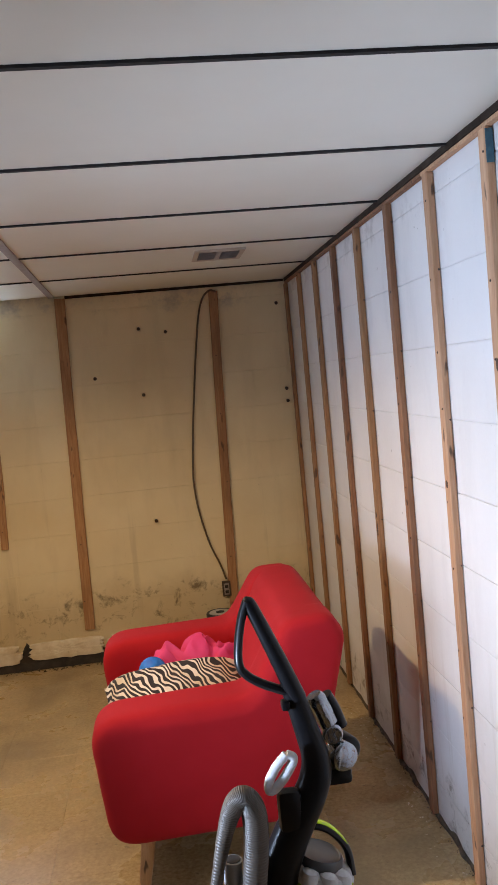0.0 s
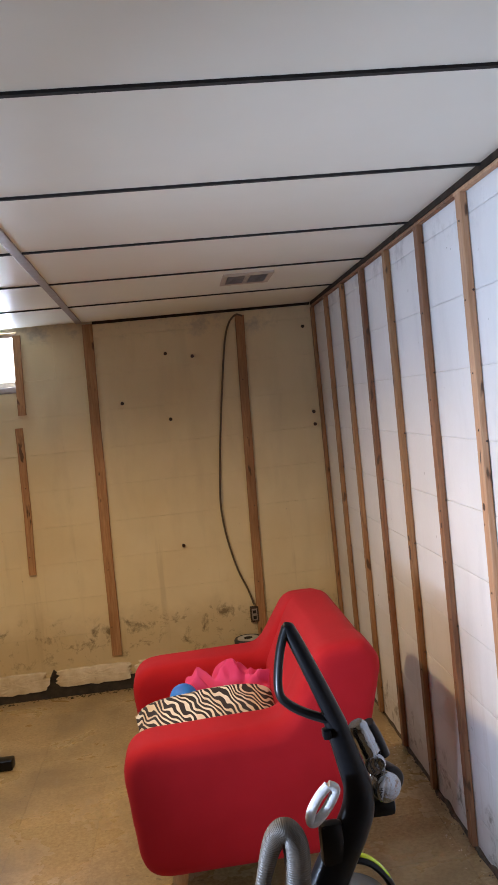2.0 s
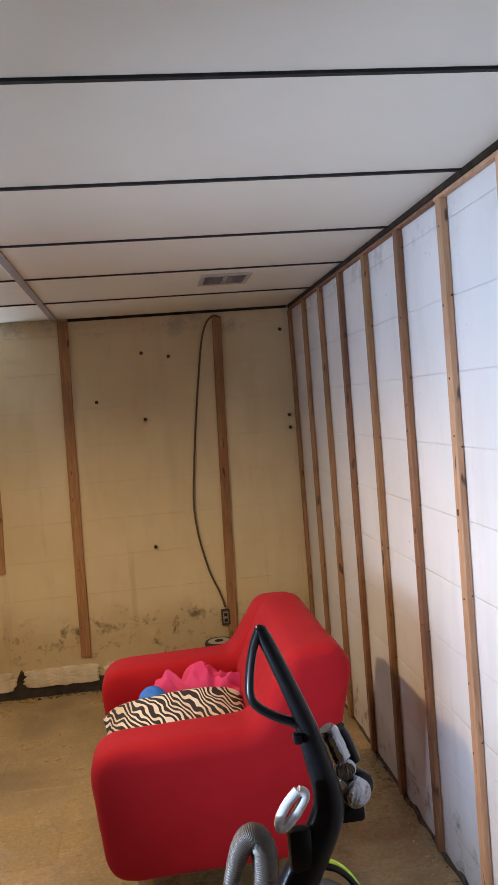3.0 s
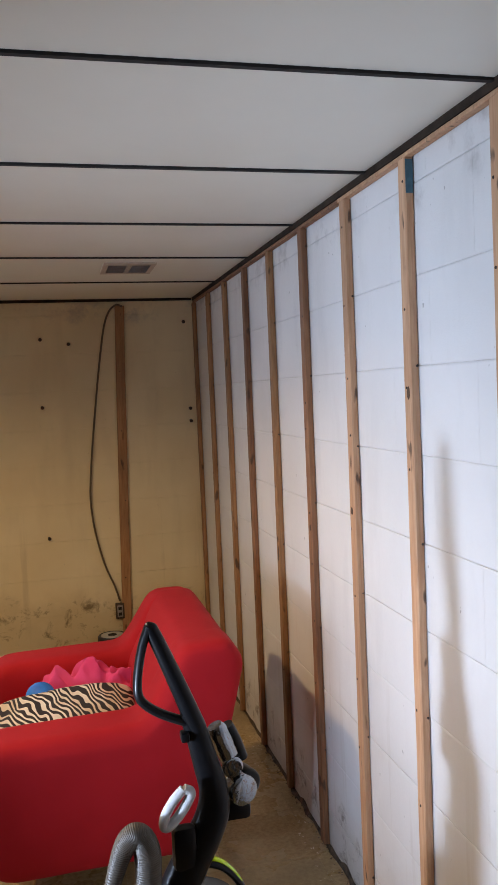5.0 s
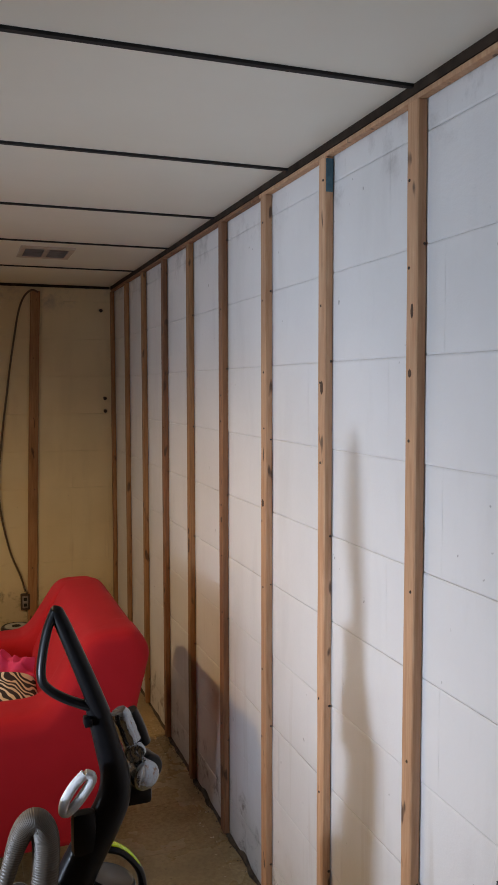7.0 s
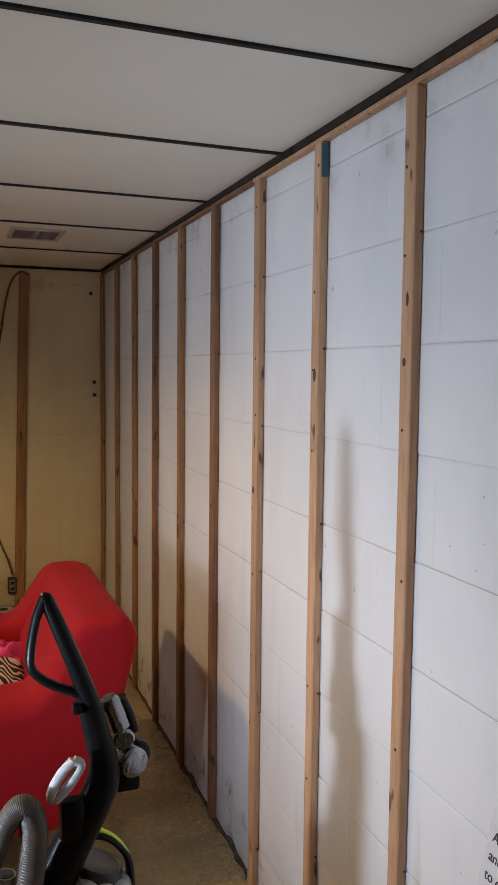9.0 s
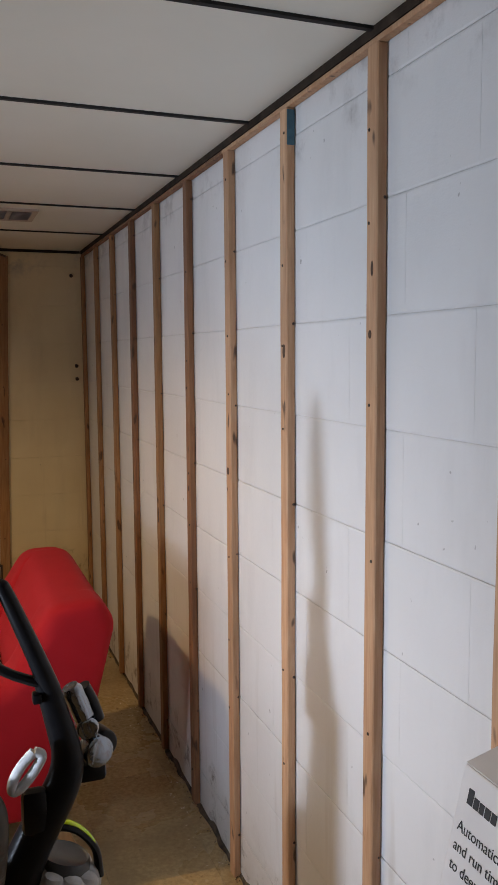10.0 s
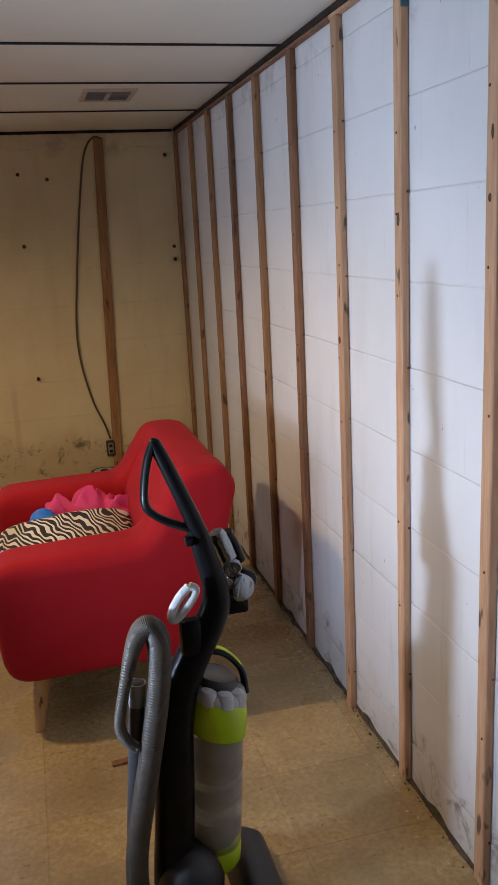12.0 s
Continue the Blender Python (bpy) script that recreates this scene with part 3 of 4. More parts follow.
# ---- on the armchair ----
def pillow_mesh(w, d, h, n=22, seed=1, rumple=0.012):
    bm = bmesh.new()
    sheets = []
    for sgn in (1, -1):
        g = []
        for i in range(n + 1):
            row = []
            for j in range(n + 1):
                u, v = 2 * i / n - 1, 2 * j / n - 1
                q = max(0.0, (1 - u ** 4) * (1 - v ** 4)) ** 0.55
                pin = 1 - 0.07 * (1 - abs(u) ** 2) * abs(v) - 0.0
                p = Vector((u * w / 2 * (1 - 0.06 * (1 - v * v) * abs(u)), v * d / 2 * pin, sgn * h / 2 * q))
                p += Vector((0, 0, rumple * q * noise.noise(Vector((u * 2.5 + seed, v * 2.5, sgn)))))
                row.append(bm.verts.new(p))
            g.append(row)
        sheets.append(g)
    for g in sheets:
        for i in range(n):
            for j in range(n):
                bm.faces.new((g[i][j], g[i + 1][j], g[i + 1][j + 1], g[i][j + 1]))
    bmesh.ops.remove_doubles(bm, verts=bm.verts, dist=0.0005)
    return bm


pillow = tagged(link("pillow", pillow_mesh(0.49, 0.33, 0.185), M_ZEBRA, smooth=True), "plush zebra-striped pillow lying on the red armchair", "pillow")
pillow.matrix_world = pose(0.013, 2.635, 0.440, 8, -1, 3)


def cloth_heap(cx, cy, cz, w, d, lumps, n=54):
    """Soft crumpled cloth: a sheet over lumps of (x, y, radius, height), with drawn-in folds."""
    bm = bmesh.new()
    g = []
    for i in range(n + 1):
        row = []
        for j in range(n + 1):
            u, v = 2 * i / n - 1, 2 * j / n - 1
            x, y = u * w / 2, v * d / 2
            h = 0.0
            for lx, ly, lr, lh in lumps:
                e = ((x - lx) ** 2 + (y - ly) ** 2) / lr ** 2
                a = math.atan2(y - ly, x - lx)
                h = max(h, lh * max(0.0, 1 - e) ** 0.5 * (1 + 0.09 * math.sin(5 * a + 9 * lx * 40) * min(1, e * 2)))
            q = Vector((x * 26, y * 26, 1.7))
            h *= 0.76 + 0.34 * (1 - 2 * abs(noise.noise(q * 0.9))) + 0.12 * noise.noise(q * 2.4)
            row.append(bm.verts.new((cx + x + 0.006 * noise.noise(q + Vector((9, 0, 0))), cy + y, cz + h)))
        g.append(row)
    for i in range(n):
        for j in range(n):
            bm.faces.new((g[i][j], g[i + 1][j], g[i + 1][j + 1], g[i][j + 1]))
    for _ in range(5):
        bmesh.ops.smooth_vert(bm, verts=bm.verts, factor=0.5, use_axis_x=True, use_axis_y=True, use_axis_z=True)
    return bm


tagged(link("pink_clothes", cloth_heap(0.098, 2.82, 0.397, 0.42, 0.24, ((-0.115, 0.0, 0.08, 0.185), (0.0, 0.02, 0.09, 0.205), (0.09, -0.01, 0.085, 0.175), (0.15, 0.03, 0.06, 0.13), (-0.05, -0.06, 0.06, 0.13), (0.05, -0.06, 0.06, 0.12))), M_PINK, smooth=True), "crumpled pink clothes heaped on the armchair seat", "clothes")
ball = empty("toy_ball", (-0.069, 2.765, 0.505))
tagged(ball, "small blue toy with an orange trim beside pink clothes", "toy")
bm = bmesh.new()
bmesh.ops.create_uvsphere(bm, u_segments=24, v_segments=14, radius=0.048)
place = part("shell", bm, M_BLUE, ball)
bm = bmesh.new()
tube(bm, [Vector((0.046 * math.cos(a), 0.046 * math.sin(a), -0.012)) for a in (2 * math.pi * k / 24 for k in range(25))], 0.008, 8)
part("trim_band", bm, M_SKINTONE, ball, "orange band")


# ---- upright vacuum cleaner ----
VX, VY = 0.2, 1.50
vac = tagged(empty("vacuum_cleaner", (VX, VY, FLOOR)), "upright vacuum cleaner with clear bin and lime collar", "vacuum cleaner")


def vpart(name, bm, mat, label="", parent=None, smooth=True):
    ob = part(name, bm, mat, parent or vac, label, smooth)
    if parent is None:
        place_in(ob)
    return ob


def xz(points, y=VY):
    return [Vector((p[0], p[2] if len(p) > 2 else y, p[1])) for p in points]


# lower spine, neck and handle
spine = smooth_path(xz([(0.135, 0.06), (0.148, 0.22), (0.156, 0.34), (0.163, 0.43), (0.178, 0.51), (0.198, 0.56), (0.222, 0.606), (0.248, 0.650), (0.267, 0.694), (0.269, 0.737), (0.258, 0.785), (0.243, 0.845), (0.230, 0.886)]), 8)


def spine_radius(t):
    """Broad at the foot, waisted at the bend, slim where the grip begins."""
    rows = ((0.0, 0.046), (0.25, 0.041), (0.5, 0.036), (0.68, 0.031), (0.76, 0.0265), (1.0, 0.0185))
    for (a, p), (b, q) in zip(rows, rows[1:]):
        if t <= b:
            return p + (q - p) * (t - a) / (b - a)
    return rows[-1][1]


vpart("spine", tube(bmesh.new(), spine, spine_radius, 20, 0.8), M_BLACK, "black plastic spine")
grip = smooth_path(xz([(0.245, 0.853), (0.222, 0.915), (0.199, 0.974), (0.177, 1.029), (0.163, 1.060)]), 8)
vpart("handle_grip", tube(bmesh.new(), grip, lambda t: (0.018 - 0.0055 * t) * (1.0 if t < 0.9 else max(0.25, 1 - ((t - 0.9) / 0.1) ** 2 * 0.75)), 16, 1.1), M_BLACK)
loop = smooth_path(xz([(0.165, 1.052), (0.152, 1.018), (0.142, 0.970), (0.140, 0.932), (0.151, 0.911), (0.181, 0.889), (0.232, 0.865)]), 8)
vpart("handle_loop", tube(bmesh.new(), loop, 0.0085, 12, 1.5), M_BLACK)
bm = bmesh.new()
box(bm, 0.186, 0.232, VY - 0.030, VY + 0.0, 0.600, 0.684, 0.012)
vpart("hose_bracket", bm, M_BLACK)
bm = bmesh.new()
box(bm, 0.212, 0.228, VY - 0.02, VY + 0.005, 0.836, 0.854, 0.004)
vpart("cable_hook", bm, M_BLACK)
# white cord hook ring
ring = smooth_path(xz([(0.210, 0.758), (0.222, 0.751), (0.219, 0.738), (0.201, 0.712), (0.182, 0.694), (0.172, 0.694), (0.174, 0.712), (0.190, 0.738), (0.210, 0.758)], VY - 0.03), 24)
vpart("hose_cuff", tube(bmesh.new(), ring, 0.0092, 14), M_WHITEP, "white ribbed plastic ring")
# clear tool clipped to the neck
tool = empty("stair_tool")
tool.parent = vac
tool["label"] = "clear plastic cleaning tool with black backing"
def gloss_build(nt, b):
    """Thin clear plastic with a crinkled shine."""
    bump(nt, b, noise_tex(nt, coords(nt), 45, 2, 0.5, 0.8), 0.4, 0.006)


M_GLOSS = material("glossy_clear_plastic", gloss_build, 0.07)
g = M_GLOSS.node_tree.nodes["Principled BSDF"]
g.inputs["Base Color"].default_value, g.inputs["Transmission Weight"].default_value, g.inputs["IOR"].default_value = (0.30, 0.33, 0.37, 1), 0.4, 1.5
g.inputs["Metallic"].default_value = 0.8


def drum(cx, cz, y0, y1, r, lean=0.0):
    """A short drum lying along y with rounded rims."""
    bm = lathe(bmesh.new(), [(r * 0.8, 0.0), (r * 0.95, 0.003), (r, 0.008), (r, (y1 - y0) - 0.008), (r * 0.95, (y1 - y0) - 0.003), (r * 0.8, y1 - y0)], (0, 0, 0), 30)
    m = Matrix.Translation((cx, y1, cz)) @ pose(0, 0, 0, 90, 0, lean)
    bmesh.ops.transform(bm, matrix=m, verts=bm.verts)
    return bm


upper = smooth_path(xz([(0.286, 0.860), (0.296, 0.838), (0.310, 0.800)], VY + 0.005), 6)
vpart("clear_tube", tube(bmesh.new(), upper, lambda t: 0.015 + 0.005 * min(1, 4 * t), 20, 1.1), M_GLOSS, "clear glossy plastic tube", tool)
vpart("clear_elbow", drum(0.314, 0.782, VY - 0.018, VY + 0.03, 0.021), M_GLOSS, "clear plastic elbow", tool)
vpart("clear_drum", drum(0.322, 0.735, VY - 0.022, VY + 0.02, 0.029, 18), M_GLOSS, "clear plastic drum end", tool)
vpart("black_drum", drum(0.333, 0.738, VY + 0.0, VY + 0.05, 0.027, 18), M_BLACK, "black drum half", tool)
vpart("black_backing", tube(bmesh.new(), smooth_path(xz([(0.312, 0.852), (0.326, 0.822), (0.338, 0.785)], VY + 0.02), 6), 0.013, 14, 1.3), M_BLACK, "", tool)
bm = bmesh.new()
box(bm, 0.292, 0.348, VY - 0.01, VY + 0.045, 0.675, 0.712, 0.01)
vpart("tool_clip", bm, M_BLACK, "", tool)
tool.matrix_parent_inverse = Matrix.Translation(-vac.location)
tool.location = (-0.004, 0.025, -0.018)

# bin
BX, BY = 0.258, 1.53


def leaning(bm, slant=0.0):
    """The bin leans with the spine, and its collar and cap slope down to one side."""
    for v in bm.verts:
        v.co.z += (0.012 if slant else 0.0) - slant * (v.co.x - BX)
        v.co.x += 0.06 * (v.co.z - 0.42)
    return bm


dust_bin = leaning(lathe(bmesh.new(), [(0.052, 0.10), (0.057, 0.13), (0.059, 0.25), (0.061, 0.40)], (BX, BY, 0), 36))
vpart("clear_bin", dust_bin, M_CLEAR, "scuffed clear dust bin")
vpart("inner_cyclone", leaning(lathe(bmesh.new(), [(0.020, 0.115), (0.045, 0.145), (0.046, 0.185), (0.030, 0.197), (0.030, 0.215), (0.050, 0.235), (0.051, 0.270), (0.036, 0.282), (0.036, 0.30), (0.048, 0.315), (0.048, 0.365), (0.040, 0.40)], (BX, BY, 0), 28)), M_CORE, "dusty pale cyclone core")
vpart("bin_base", leaning(lathe(bmesh.new(), [(0.046, 0.055), (0.055, 0.07), (0.057, 0.105), (0.053, 0.112)], (BX, BY, 0), 32)), M_LIME, "lime green bin base")
vpart("collar", leaning(lathe(bmesh.new(), [(0.0605, 0.378), (0.066, 0.384), (0.0675, 0.42), (0.066, 0.462), (0.061, 0.468)], (BX, BY, 0), 40), 0.3), M_LIME, "lime green collar")
bm = bmesh.new()
lathe(bm, [(0.064, 0.462), (0.065, 0.474), (0.060, 0.484), (0.050, 0.487)], (BX, BY, 0), 40)
vpart("cyclone_ring", leaning(bm, 0.3), M_WHITEP, "pale grey ring")
for k in range(9):
    a = 2 * math.pi * k / 9
    vpart("cyclone", leaning(lathe(bmesh.new(), [(0.020, 0.462), (0.0195, 0.482), (0.016, 0.492), (0.007, 0.496)], (BX + 0.05 * math.cos(a), BY + 0.05 * math.sin(a), 0), 12), 0.3), M_WHITEP)
vpart("filter_cap", leaning(lathe(bmesh.new(), [(0.046, 0.485), (0.047, 0.508), (0.044, 0.513), (0.040, 0.510)], (BX, BY, 0), 32), 0.3), M_DGREY, "dusty grey filter cap")
arc = smooth_path(xz([(BX - 0.05, 0.535), (BX - 0.02, 0.562), (BX + 0.02, 0.560), (BX + 0.055, 0.528), (BX + 0.066, 0.478)], BY), 8)
vpart("carry_handle", leaning(tube(bmesh.new(), arc, 0.0085, 10, 1.7), 0.3), M_BLACK)
vpart("handle_strip", leaning(tube(bmesh.new(), [p + Vector((0.001, 0, 0.008)) for p in arc[2:-4]], 0.003, 8, 3.0), 0.3), M_LIME, "lime green strip")

# hose and wand
hose_line = smooth_path(xz([(0.078, 0.435), (0.060, 0.452), (0.047, 0.489), (0.056, 0.543), (0.079, 0.630), (0.100, 0.682), (0.122, 0.694), (0.137, 0.665), (0.136, 0.605), (0.124, 0.52), (0.104, 0.42), (0.085, 0.33), (0.068, 0.25), (0.056, 0.18), (0.052, 0.11), (0.056, 0.02)], VY - 0.05), 90)


def hose_radius(t):
    """Slim on its first leg to fit the camera's view, full-bore past the bend, with close ribs."""
    full = 0.0115 + 0.0125 * min(1.0, max(0.0, (t - 0.22) / 0.16))
    return full + 0.0004 * math.sin(t * 1400)


vpart("hose", tube(bmesh.new(), hose_line, hose_radius, 16), M_HOSE, "ribbed grey hose")
vpart("wand", tube(bmesh.new(), xz([(0.0865, 0.525), (0.075, 0.41), (0.056, 0.22), (0.05, 0.10)], VY - 0.028), 0.016, 16), M_DGREY, "dark grey wand tube")
vpart("wand_collar", tube(bmesh.new(), xz([(0.0905, 0.568), (0.089, 0.55), (0.086, 0.518)], VY - 0.028), lambda t: 0.0185 - 0.002 * t, 18), M_GREY, "grey wand end")
# black disc on the closed end, painted for the dark inside of the tube
vpart("wand_mouth", tube(bmesh.new(), xz([(0.0907, 0.5695), (0.09065, 0.5685)], VY - 0.028), 0.0145, 16), M_UNDER, "black disc standing in for the shade inside the tube")
bm = bmesh.new()
bmesh.ops.create_uvsphere(bm, u_segments=28, v_segments=16, radius=0.095)
for v in bm.verts:
    v.co = Vector((v.co.x * 0.8 + 0.17, v.co.y * 1.0 + VY + 0.0, v.co.z + FLOOR + 0.096))
vpart("ball", bm, M_BASE, "blackish rolling ball")
bm = bmesh.new()
slab(bm, rounded([(0.26, FLOOR + 0.002, 0.02), (0.385, FLOOR + 0.002, 0.02), (0.37, FLOOR + 0.06, 0.04), (0.29, FLOOR + 0.10, 0.04)]), VY - 0.10, VY + 0.16, 0.03)
vpart("cleaner_head", bm, M_BASE, "blackish floor head")

# ---- electrics, vent, cable ----
outlet = tagged(empty("outlet", (0.326, YF, 0.288)), "steel outlet box on the wall at the cable's end", "outlet")
part("back_box", boxes((-0.03, 0.03, -0.032, -0.0005, -0.055, 0.055), bevel=0.003), M_NAIL, outlet, "rusty dark box")
outlet.scale = (0.78, 0.78, 0.78)
part("cover_plate", boxes((-0.019, 0.019, -0.036, -0.0325, -0.042, 0.042), bevel=0.0012), M_TEE, outlet, "plain brown plate")
for dz in (-0.02, 0.02):
    part("socket", boxes((-0.012, 0.012, -0.039, -0.0362, dz - 0.011, dz + 0.011), bevel=0.001), M_UNDER, outlet)

cable = smooth_path([(0.425, YF - 0.022, 1.958), (0.388, YF - 0.024, 1.966), (0.347, YF - 0.018, 1.925), (0.316, YF - 0.012, 1.83), (0.283, YF - 0.008, 1.63), (0.264, YF - 0.008, 1.50),
                     (0.229, YF - 0.014, 1.24), (0.205, YF - 0.018, 1.02), (0.200, YF - 0.018, 0.89), (0.215, YF - 0.016, 0.74), (0.255, YF - 0.012, 0.56), (0.304, YF - 0.018, 0.43), (0.328, YF - 0.018, 0.344)], 8)
tagged(link("electric_cable", tube(bmesh.new(), cable, 0.0055, 10), M_CABLE, smooth=True), "tan sheathed cable hanging down the far wall", "cable")

vent = tagged(empty("ceiling_vent", (0.357, 3.51, CEIL)), "grimy metal air register in the ceiling", "vent")
bm = boxes((-0.105, 0.105, -0.135, -0.10, -0.008, 0.004), (-0.105, 0.105, 0.10, 0.135, -0.008, 0.004), (-0.105, -0.085, -0.10, 0.10, -0.008, 0.004), (0.085, 0.105, -0.10, 0.10, -0.008, 0.004), (-0.010, 0.010, -0.10, 0.10, -0.0085, 0.004))
part("frame", bm, M_VENT, vent, smooth=False)
part("backing", boxes((-0.086, 0.086, -0.101, 0.101, -0.0012, 0.001)), M_DARK_BROWN, vent, "", False)
for k in range(8):
    bm = bmesh.new()
    box(bm, -0.084, 0.084, -0.010, 0.010, -0.0006, 0.0006)
    s = part("slat", bm, M_TEE, vent, "brown slat", False)
    s.matrix_basis = pose(0, -0.09 + 0.0257 * k, -0.0055, 25)

# ---- at the far wall's foot ----
def crumble(x0, x1, z0, z1, seed):
    """A broken lump of plaster with a ragged rim, proud of the wall."""
    r = random.Random(seed)
    n = 34
    rim = []
    for k in range(n):
        a = 2 * math.pi * k / n
        c, s = math.cos(a), math.sin(a)
        q = (abs(c) ** 9 + abs(s) ** 9) ** (-1 / 9)
        j = 1 + 0.14 * noise.noise(Vector((c * 4 + seed, s * 4, seed))) + r.uniform(-0.05, 0.05)
        rim.append(((x0 + x1) / 2 + (x1 - x0) / 2 * q * c * j, (z0 + z1) / 2 + (z1 - z0) / 2 * q * s * j))
    bm = bmesh.new()
    rows = [(0.0, 1.0), (0.020, 0.985), (0.024, 0.95), (0.026, 0.6), (0.026, 0.25)]
    cx, cz = (x0 + x1) / 2, (z0 + z1) / 2
    rings = [[bm.verts.new((cx + (x - cx) * s, YF - 0.001 - d - 0.004 * noise.noise(Vector((x * 20, z * 20, s * 3))), cz + (z - cz) * s)) for x, z in rim] for d, s in rows]
    for a, b in zip(rings, rings[1:]):
        for k in range(n):
            bm.faces.new((a[k], a[(k + 1) % n], b[(k + 1) % n], b[k]))
    bm.faces.new(rings[-1])
    return bm


# raised strip coloured near-black in place of the shaded gap under the plaster
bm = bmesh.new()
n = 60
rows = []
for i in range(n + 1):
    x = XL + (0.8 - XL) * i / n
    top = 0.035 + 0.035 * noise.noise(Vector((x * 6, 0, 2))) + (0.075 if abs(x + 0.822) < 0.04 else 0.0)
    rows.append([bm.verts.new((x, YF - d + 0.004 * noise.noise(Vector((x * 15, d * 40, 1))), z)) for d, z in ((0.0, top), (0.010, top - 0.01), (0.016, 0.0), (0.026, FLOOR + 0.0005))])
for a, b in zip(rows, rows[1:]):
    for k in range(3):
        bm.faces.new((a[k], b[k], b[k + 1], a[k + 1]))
tagged(link("trim", bm, M_GAP_SHADE), "raised black strip standing in for the shaded gap at the wall foot", "trim", kind="structure")
for x0, x1, z0, z1, sd in ((-1.55, -1.22, 0.0, 0.10, 1), (-1.215, -0.85, 0.0, 0.108, 2), (-0.80, -0.40, 0.012, 0.108, 3), (-0.36, 0.1, 0.01, 0.11, 4)):
    tagged(link("plaster_patch", crumble(x0, x1, z0, z1, sd), M_PLASTER), "crumbling cream plaster lump over the dark foot strip", "plaster", "plaster lumps at the wall foot")


def debris(name, x0, x1, y0, y1, count, size, seed, mat, label):
    r = random.Random(seed)
    bm = bmesh.new()
    for _ in range(count):
        x, y = r.uniform(x0, x1), r.uniform(y0, y1)
        s = size * r.uniform(0.4, 1.4)
        vs = [bm.verts.new((x + s * r.uniform(-1, 1), y + s * r.uniform(-1, 1), FLOOR + h)) for h in (0.0005, 0.0005, 0.0005, s * r.uniform(0.4, 1.0))]
        for q in ((0, 1, 2), (0, 1, 3), (1, 2, 3), (0, 2, 3)):
            bm.faces.new([vs[i] for i in q])
    return tagged(link(name, bm, mat), label, "debris", kind="stuff")


debris("grime_crumbs", 0.806, 0.828, 1.0, 4.6, 420, 0.0045, 5, M_DIRT, "dark damp crumbs along the wall foot")
debris("grime_crumbs", XL + 0.02, 0.8, 4.555, 4.625, 700, 0.009, 6, M_DIRT, "dark wet crumbs under the broken plaster")
debris("plaster_crumbs", 0.74, 0.825, 1.2, 3.6, 130, 0.005, 7, M_PLASTER, "pale paint flakes on the floor")

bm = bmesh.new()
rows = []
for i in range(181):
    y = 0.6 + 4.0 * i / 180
    # grime line; its wider stretch beside the armchair also deepens the shade there
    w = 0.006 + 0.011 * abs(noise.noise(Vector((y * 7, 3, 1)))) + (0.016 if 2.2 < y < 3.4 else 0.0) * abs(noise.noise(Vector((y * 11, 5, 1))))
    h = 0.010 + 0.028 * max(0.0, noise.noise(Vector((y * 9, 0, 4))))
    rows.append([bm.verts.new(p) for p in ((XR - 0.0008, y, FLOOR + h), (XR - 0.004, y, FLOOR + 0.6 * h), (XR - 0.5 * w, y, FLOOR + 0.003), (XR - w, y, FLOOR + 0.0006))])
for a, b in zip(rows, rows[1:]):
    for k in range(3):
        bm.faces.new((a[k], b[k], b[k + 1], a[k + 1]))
tagged(link("trim", bm, M_DIRT), "dark grime in the wall and floor joint, widened to deepen the armchair's shade", "trim", kind="structure")

roll = tagged(empty("metal_can", (0.27, 4.50, FLOOR)), "dark can with a pale lid standing at the far wall", "can")
part("can_wall", lathe(bmesh.new(), [(0.075, 0.0), (0.078, 0.004), (0.078, 0.225), (0.072, 0.232), (0.062, 0.229)], (0, 0, 0), 32), M_BASE, roll, "dark rim")
part("can_lid", lathe(bmesh.new(), [(0.060, 0.2293), (0.059, 0.2318), (0.052, 0.2325)], (0, 0, 0), 28), M_CORE, roll, "dusty pale lid")
# no hole is cut; a black disc carries its shade
part("can_mouth", lathe(bmesh.new(), [(0.024, 0.2320), (0.024, 0.2340)], (0, -0.005, 0), 20), M_UNDER, roll, "black disc standing in for the shaded hole in the lid")

bm = bmesh.new()
box(bm, -0.11, 0.10, -0.035, 0.035, 0.0, 0.045, 0.008)
tool2 = tagged(link("black_bar", bm, M_BLACK, smooth=True), "short black plastic bar lying on the tiles", "bar")
tool2.location = (-0.975, 3.72, FLOOR + 0.0005)

chip = tagged(link("wood_scrap", boxes((-0.05, 0.05, -0.011, 0.011, 0, 0.008), bevel=0.001), M_DARKPINE), "small flat dark brown piece on the floor", "scrap")
chip.matrix_world = pose(0.10, 2.11, FLOOR + 0.0005, 0, 0, 6)

# nails left in the far wall
for x, z in ((-0.021, 1.794), (0.125, 1.766), (-0.029, 1.431), (-0.284, 1.544), (-0.031, 0.723), (0.773, 1.322), (0.772, 1.392), (0.755, 1.872)):
    bm = bmesh.new()
    tube(bm, [Vector((0, 0, 0)), Vector((0.001, -0.012, -0.001)), Vector((0.002, -0.022, -0.004))], lambda t: 0.006 + 0.004 * t, 8)
    n_ob = tagged(link("nail", bm, M_NAIL, smooth=True), "bent rusty nail sticking out of block wall", "nail", "nails in the far wall")
    n_ob.location = (x, YF, z)

# ---- carton against the wall ----
carton = tagged(empty("carton", (0.74, 0.62, FLOOR)), "tall white printed carton with an open top flap", "carton")
CART = pose(0.485, 0.918, FLOOR, 0, 13, 0)   # leans back to the wall; local +x into the wall, -y along the face
bm = bmesh.new()
box(bm, 0.0, 0.11, -0.62, 0.0, 0.0, 0.976, 0.003)
c = part("carton_body", bm, M_CARTON, carton, smooth=False)
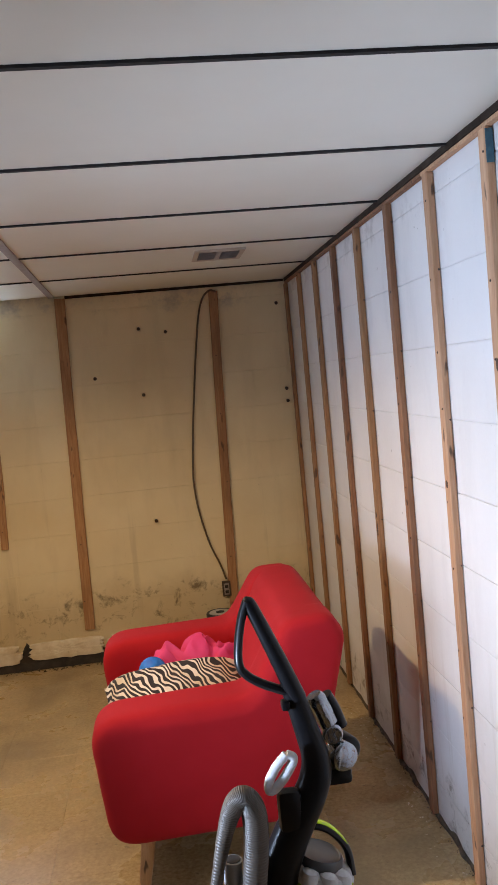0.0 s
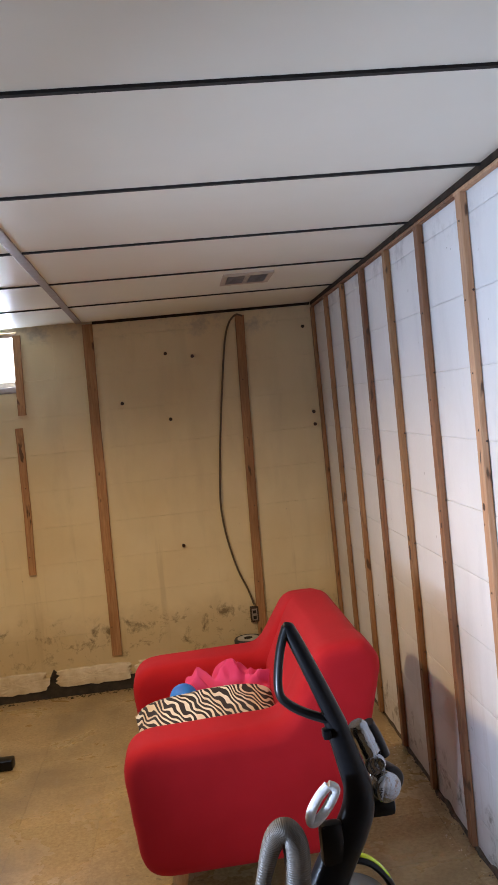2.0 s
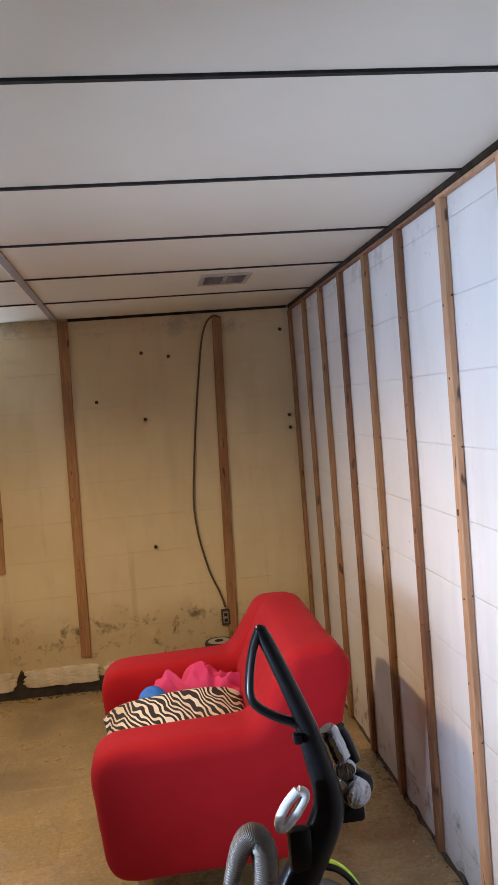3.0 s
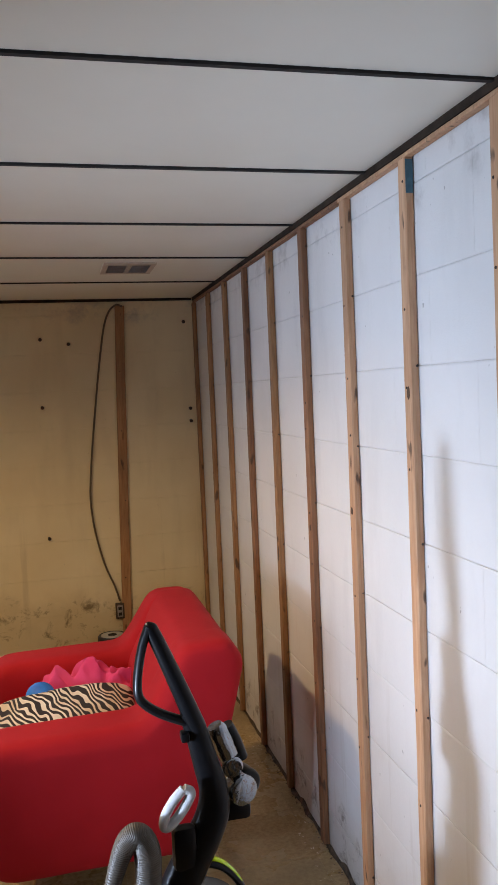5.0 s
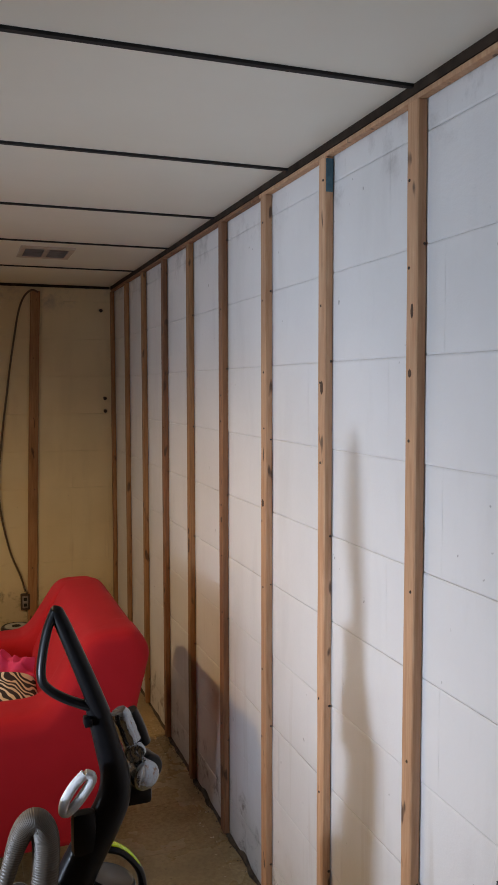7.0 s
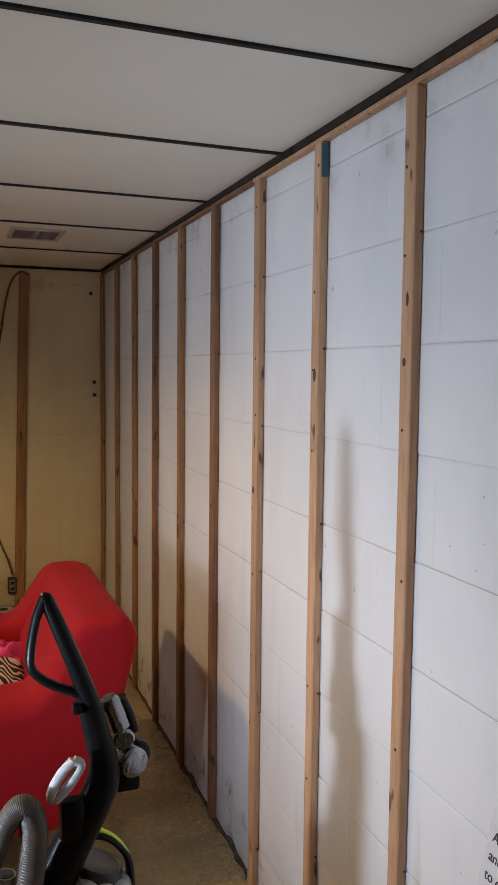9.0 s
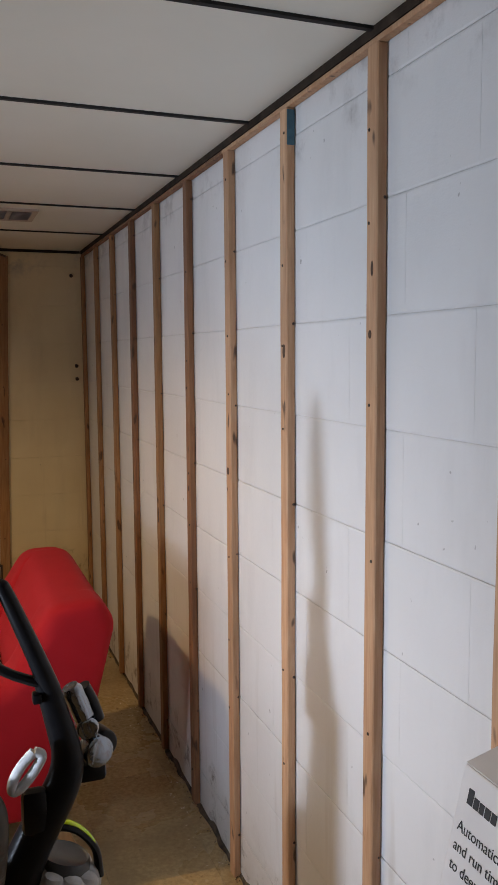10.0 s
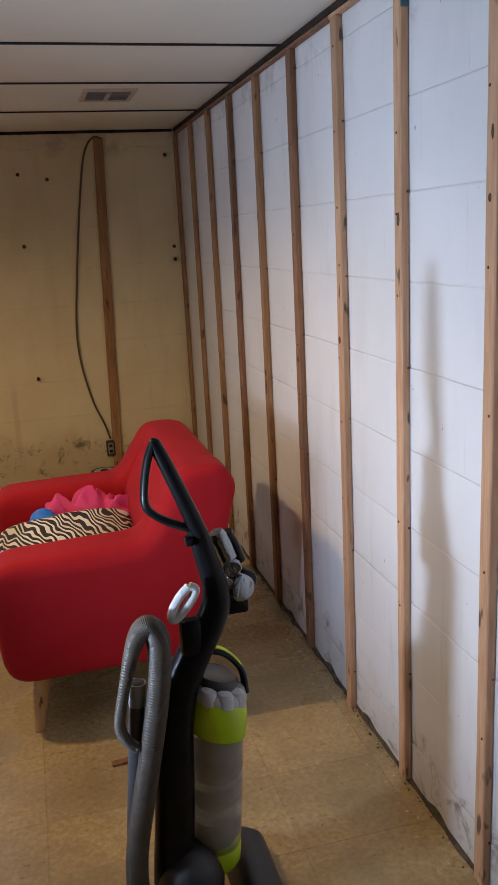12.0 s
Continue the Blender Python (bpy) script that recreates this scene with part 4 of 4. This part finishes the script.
c.matrix_basis = Matrix.Translation(-carton.location) @ CART
bm = bmesh.new()
box(bm, -0.002, 0.0, -0.60, -0.004, 0.0, 0.06)
c = part("flap", bm, M_CARTON, carton, "bent open flap", False)
c.matrix_basis = Matrix.Translation(-carton.location) @ CART @ pose(0, 0, 0.977, 0, 62, 0)


def lettering(name, text, size, y, z):
    cu = bpy.data.curves.new(name, "FONT")
    cu.body, cu.size, cu.extrude = text, size, 0.0002
    tmp = bpy.data.objects.new(name, cu)
    scene.collection.objects.link(tmp)
    bpy.context.view_layer.update()
    me = bpy.data.meshes.new_from_object(tmp.evaluated_get(bpy.context.evaluated_depsgraph_get()))
    bpy.data.objects.remove(tmp)
    me.materials.clear()
    me.materials.append(M_INK)
    ob = new(name, me)
    ob.parent = carton
    # letters run along local -y and stand up along z, on the face that looks to -x
    ob.matrix_basis = Matrix.Translation(-carton.location) @ CART @ Matrix(((0, 0, -1, -0.0006), (-1, 0, 0, y), (0, 1, 0, z), (0, 0, 0, 1)))
    return ob


for text, z in (("Automatically", 0.894), ("and run time", 0.869), ("to deep", 0.844)):
    lettering("printed_line", text, 0.0195, -0.012, z)
# maker's mark, as plain bars
for k, (y, w, h) in enumerate(((-0.020, 0.011, 0.020), (-0.033, 0.010, 0.014), (-0.045, 0.009, 0.013), (-0.056, 0.011, 0.013), (-0.069, 0.010, 0.013))):
    bm = bmesh.new()
    box(bm, -0.0008, -0.0002, y - w, y, 0.932, 0.932 + h)
    c = part("printed_bar", bm, M_INK, carton, "", False)
    c.matrix_basis = Matrix.Translation(-carton.location) @ CART

bm = bmesh.new()
box(bm, -0.0009, -0.0003, -0.60, -0.016, 0.02, 0.52)
c = part("printed_panel", bm, M_INK, carton, "black printed panel", False)
c.matrix_basis = Matrix.Translation(-carton.location) @ CART

# ---- pieces of the walls and floor ----
def block_mesh(name, w, h, along, depth=0.0, bevel=0.002, seg=1):
    """A block's front: its face at 0, its back 12 mm behind. along: 'y' for the right wall, 'x' for the far wall."""
    bm = bmesh.new()
    n = 4
    pts = [(0.0, bevel), (w, bevel), (w, h - bevel), (0.0, h - bevel)]
    outer = [(0.0, 0.0), (w, 0.0), (w, h), (0.0, h)]
    put = (lambda u, v, d: (d, u, v)) if along == "y" else (lambda u, v, d: (u, d, v))
    a = [bm.verts.new(put(u, v, 0.0)) for u, v in pts]
    b = [bm.verts.new(put(u, v, 0.0012)) for u, v in outer]
    c = [bm.verts.new(put(u, v, 0.004)) for u, v in outer]
    bm.faces.new(a)
    for p, q in ((a, b), (b, c)):
        for k in range(n):
            bm.faces.new((p[k], p[(k + 1) % n], q[(k + 1) % n], q[k]))
    bmesh.ops.recalc_face_normals(bm, faces=bm.faces)
    me = bpy.data.meshes.new(name)
    bm.to_mesh(me)
    bm.free()
    return me


def lay_blocks(wall, along, start, end, mat, seed, hole=None, joint=GAP, round_edge=0.0038):
    r = random.Random(seed)
    cache = {}
    for row in range(12):
        z0, z1 = Z_BASE + row * COURSE, Z_BASE + (row + 1) * COURSE
        z0, z1 = max(z0, FLOOR - 0.02) + joint / 2, min(z1, CEIL + 0.01) - joint / 2
        if z1 - z0 < 0.02:
            continue
        u = start - (BLOCK / 2 if row % 2 else 0)
        d = r.uniform(-0.0006, 0.0006)
        while u < end:
            a, b = max(u, start) + 0.0, min(u + BLOCK, end)
            u += BLOCK
            if b - a < 0.02:
                continue
            spans = [(a, b, z0, z1)]
            if hole and b > hole[0] and a < hole[1] and z1 > hole[2]:
                spans = [s for s in ((a, min(b, hole[0]), z0, z1), (max(a, hole[1]), b, z0, z1), (max(a, hole[0]), min(b, hole[1]), z0, min(z1, hole[2]))) if s[1] - s[0] > 0.01 and s[3] - s[2] > 0.01]
            for s in spans:
                key = (round(s[1] - s[0], 3), round(s[3] - s[2], 3))
                if key not in cache:
                    cache[key] = block_mesh("block", *key, along, bevel=round_edge)
                    cache[key].materials.append(mat)
                ob = new("block", cache[key])
                ob.parent = wall
                ob.location = (XR + d, s[0], s[2]) if along == "y" else (s[0], YF + d, s[2])


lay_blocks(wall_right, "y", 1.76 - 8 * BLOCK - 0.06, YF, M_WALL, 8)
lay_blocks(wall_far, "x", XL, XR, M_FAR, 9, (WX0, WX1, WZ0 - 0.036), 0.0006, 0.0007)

TILE = 0.3048
bm = bmesh.new()
box(bm, 0.0002, TILE - 0.0002, 0.0002, TILE - 0.0002, -0.0038, 0.0, 0.0004, 1)
me = bpy.data.meshes.new("tile")
bm.to_mesh(me)
bm.free()
me.materials.append(M_TILE)
rng = random.Random(11)
for i in range(-10, 3):
    for j in range(-11, 10):
        x, y = -0.14 + i * TILE, 1.61 + j * TILE
        if x < XL or y < YB or x + TILE > XR + 0.1 or y + TILE > YF + 0.2:
            continue
        ob = new("tile", me)
        ob.parent = floor_ob
        ob.location = (x, y, FLOOR + rng.uniform(-0.0004, 0.0002))
X_CUT = -0.14 + 3 * TILE
bm = bmesh.new()
box(bm, 0.0002, XR - X_CUT - 0.004, 0.0002, TILE - 0.0002, -0.0038, 0.0, 0.0004, 1)
me = bpy.data.meshes.new("tile")
bm.to_mesh(me)
bm.free()
me.materials.append(M_TILE)
for j in range(-10, 10):
    ob = new("tile", me)
    ob.parent = floor_ob
    ob.location = (X_CUT, 1.61 + j * TILE, FLOOR + rng.uniform(-0.0004, 0.0002))
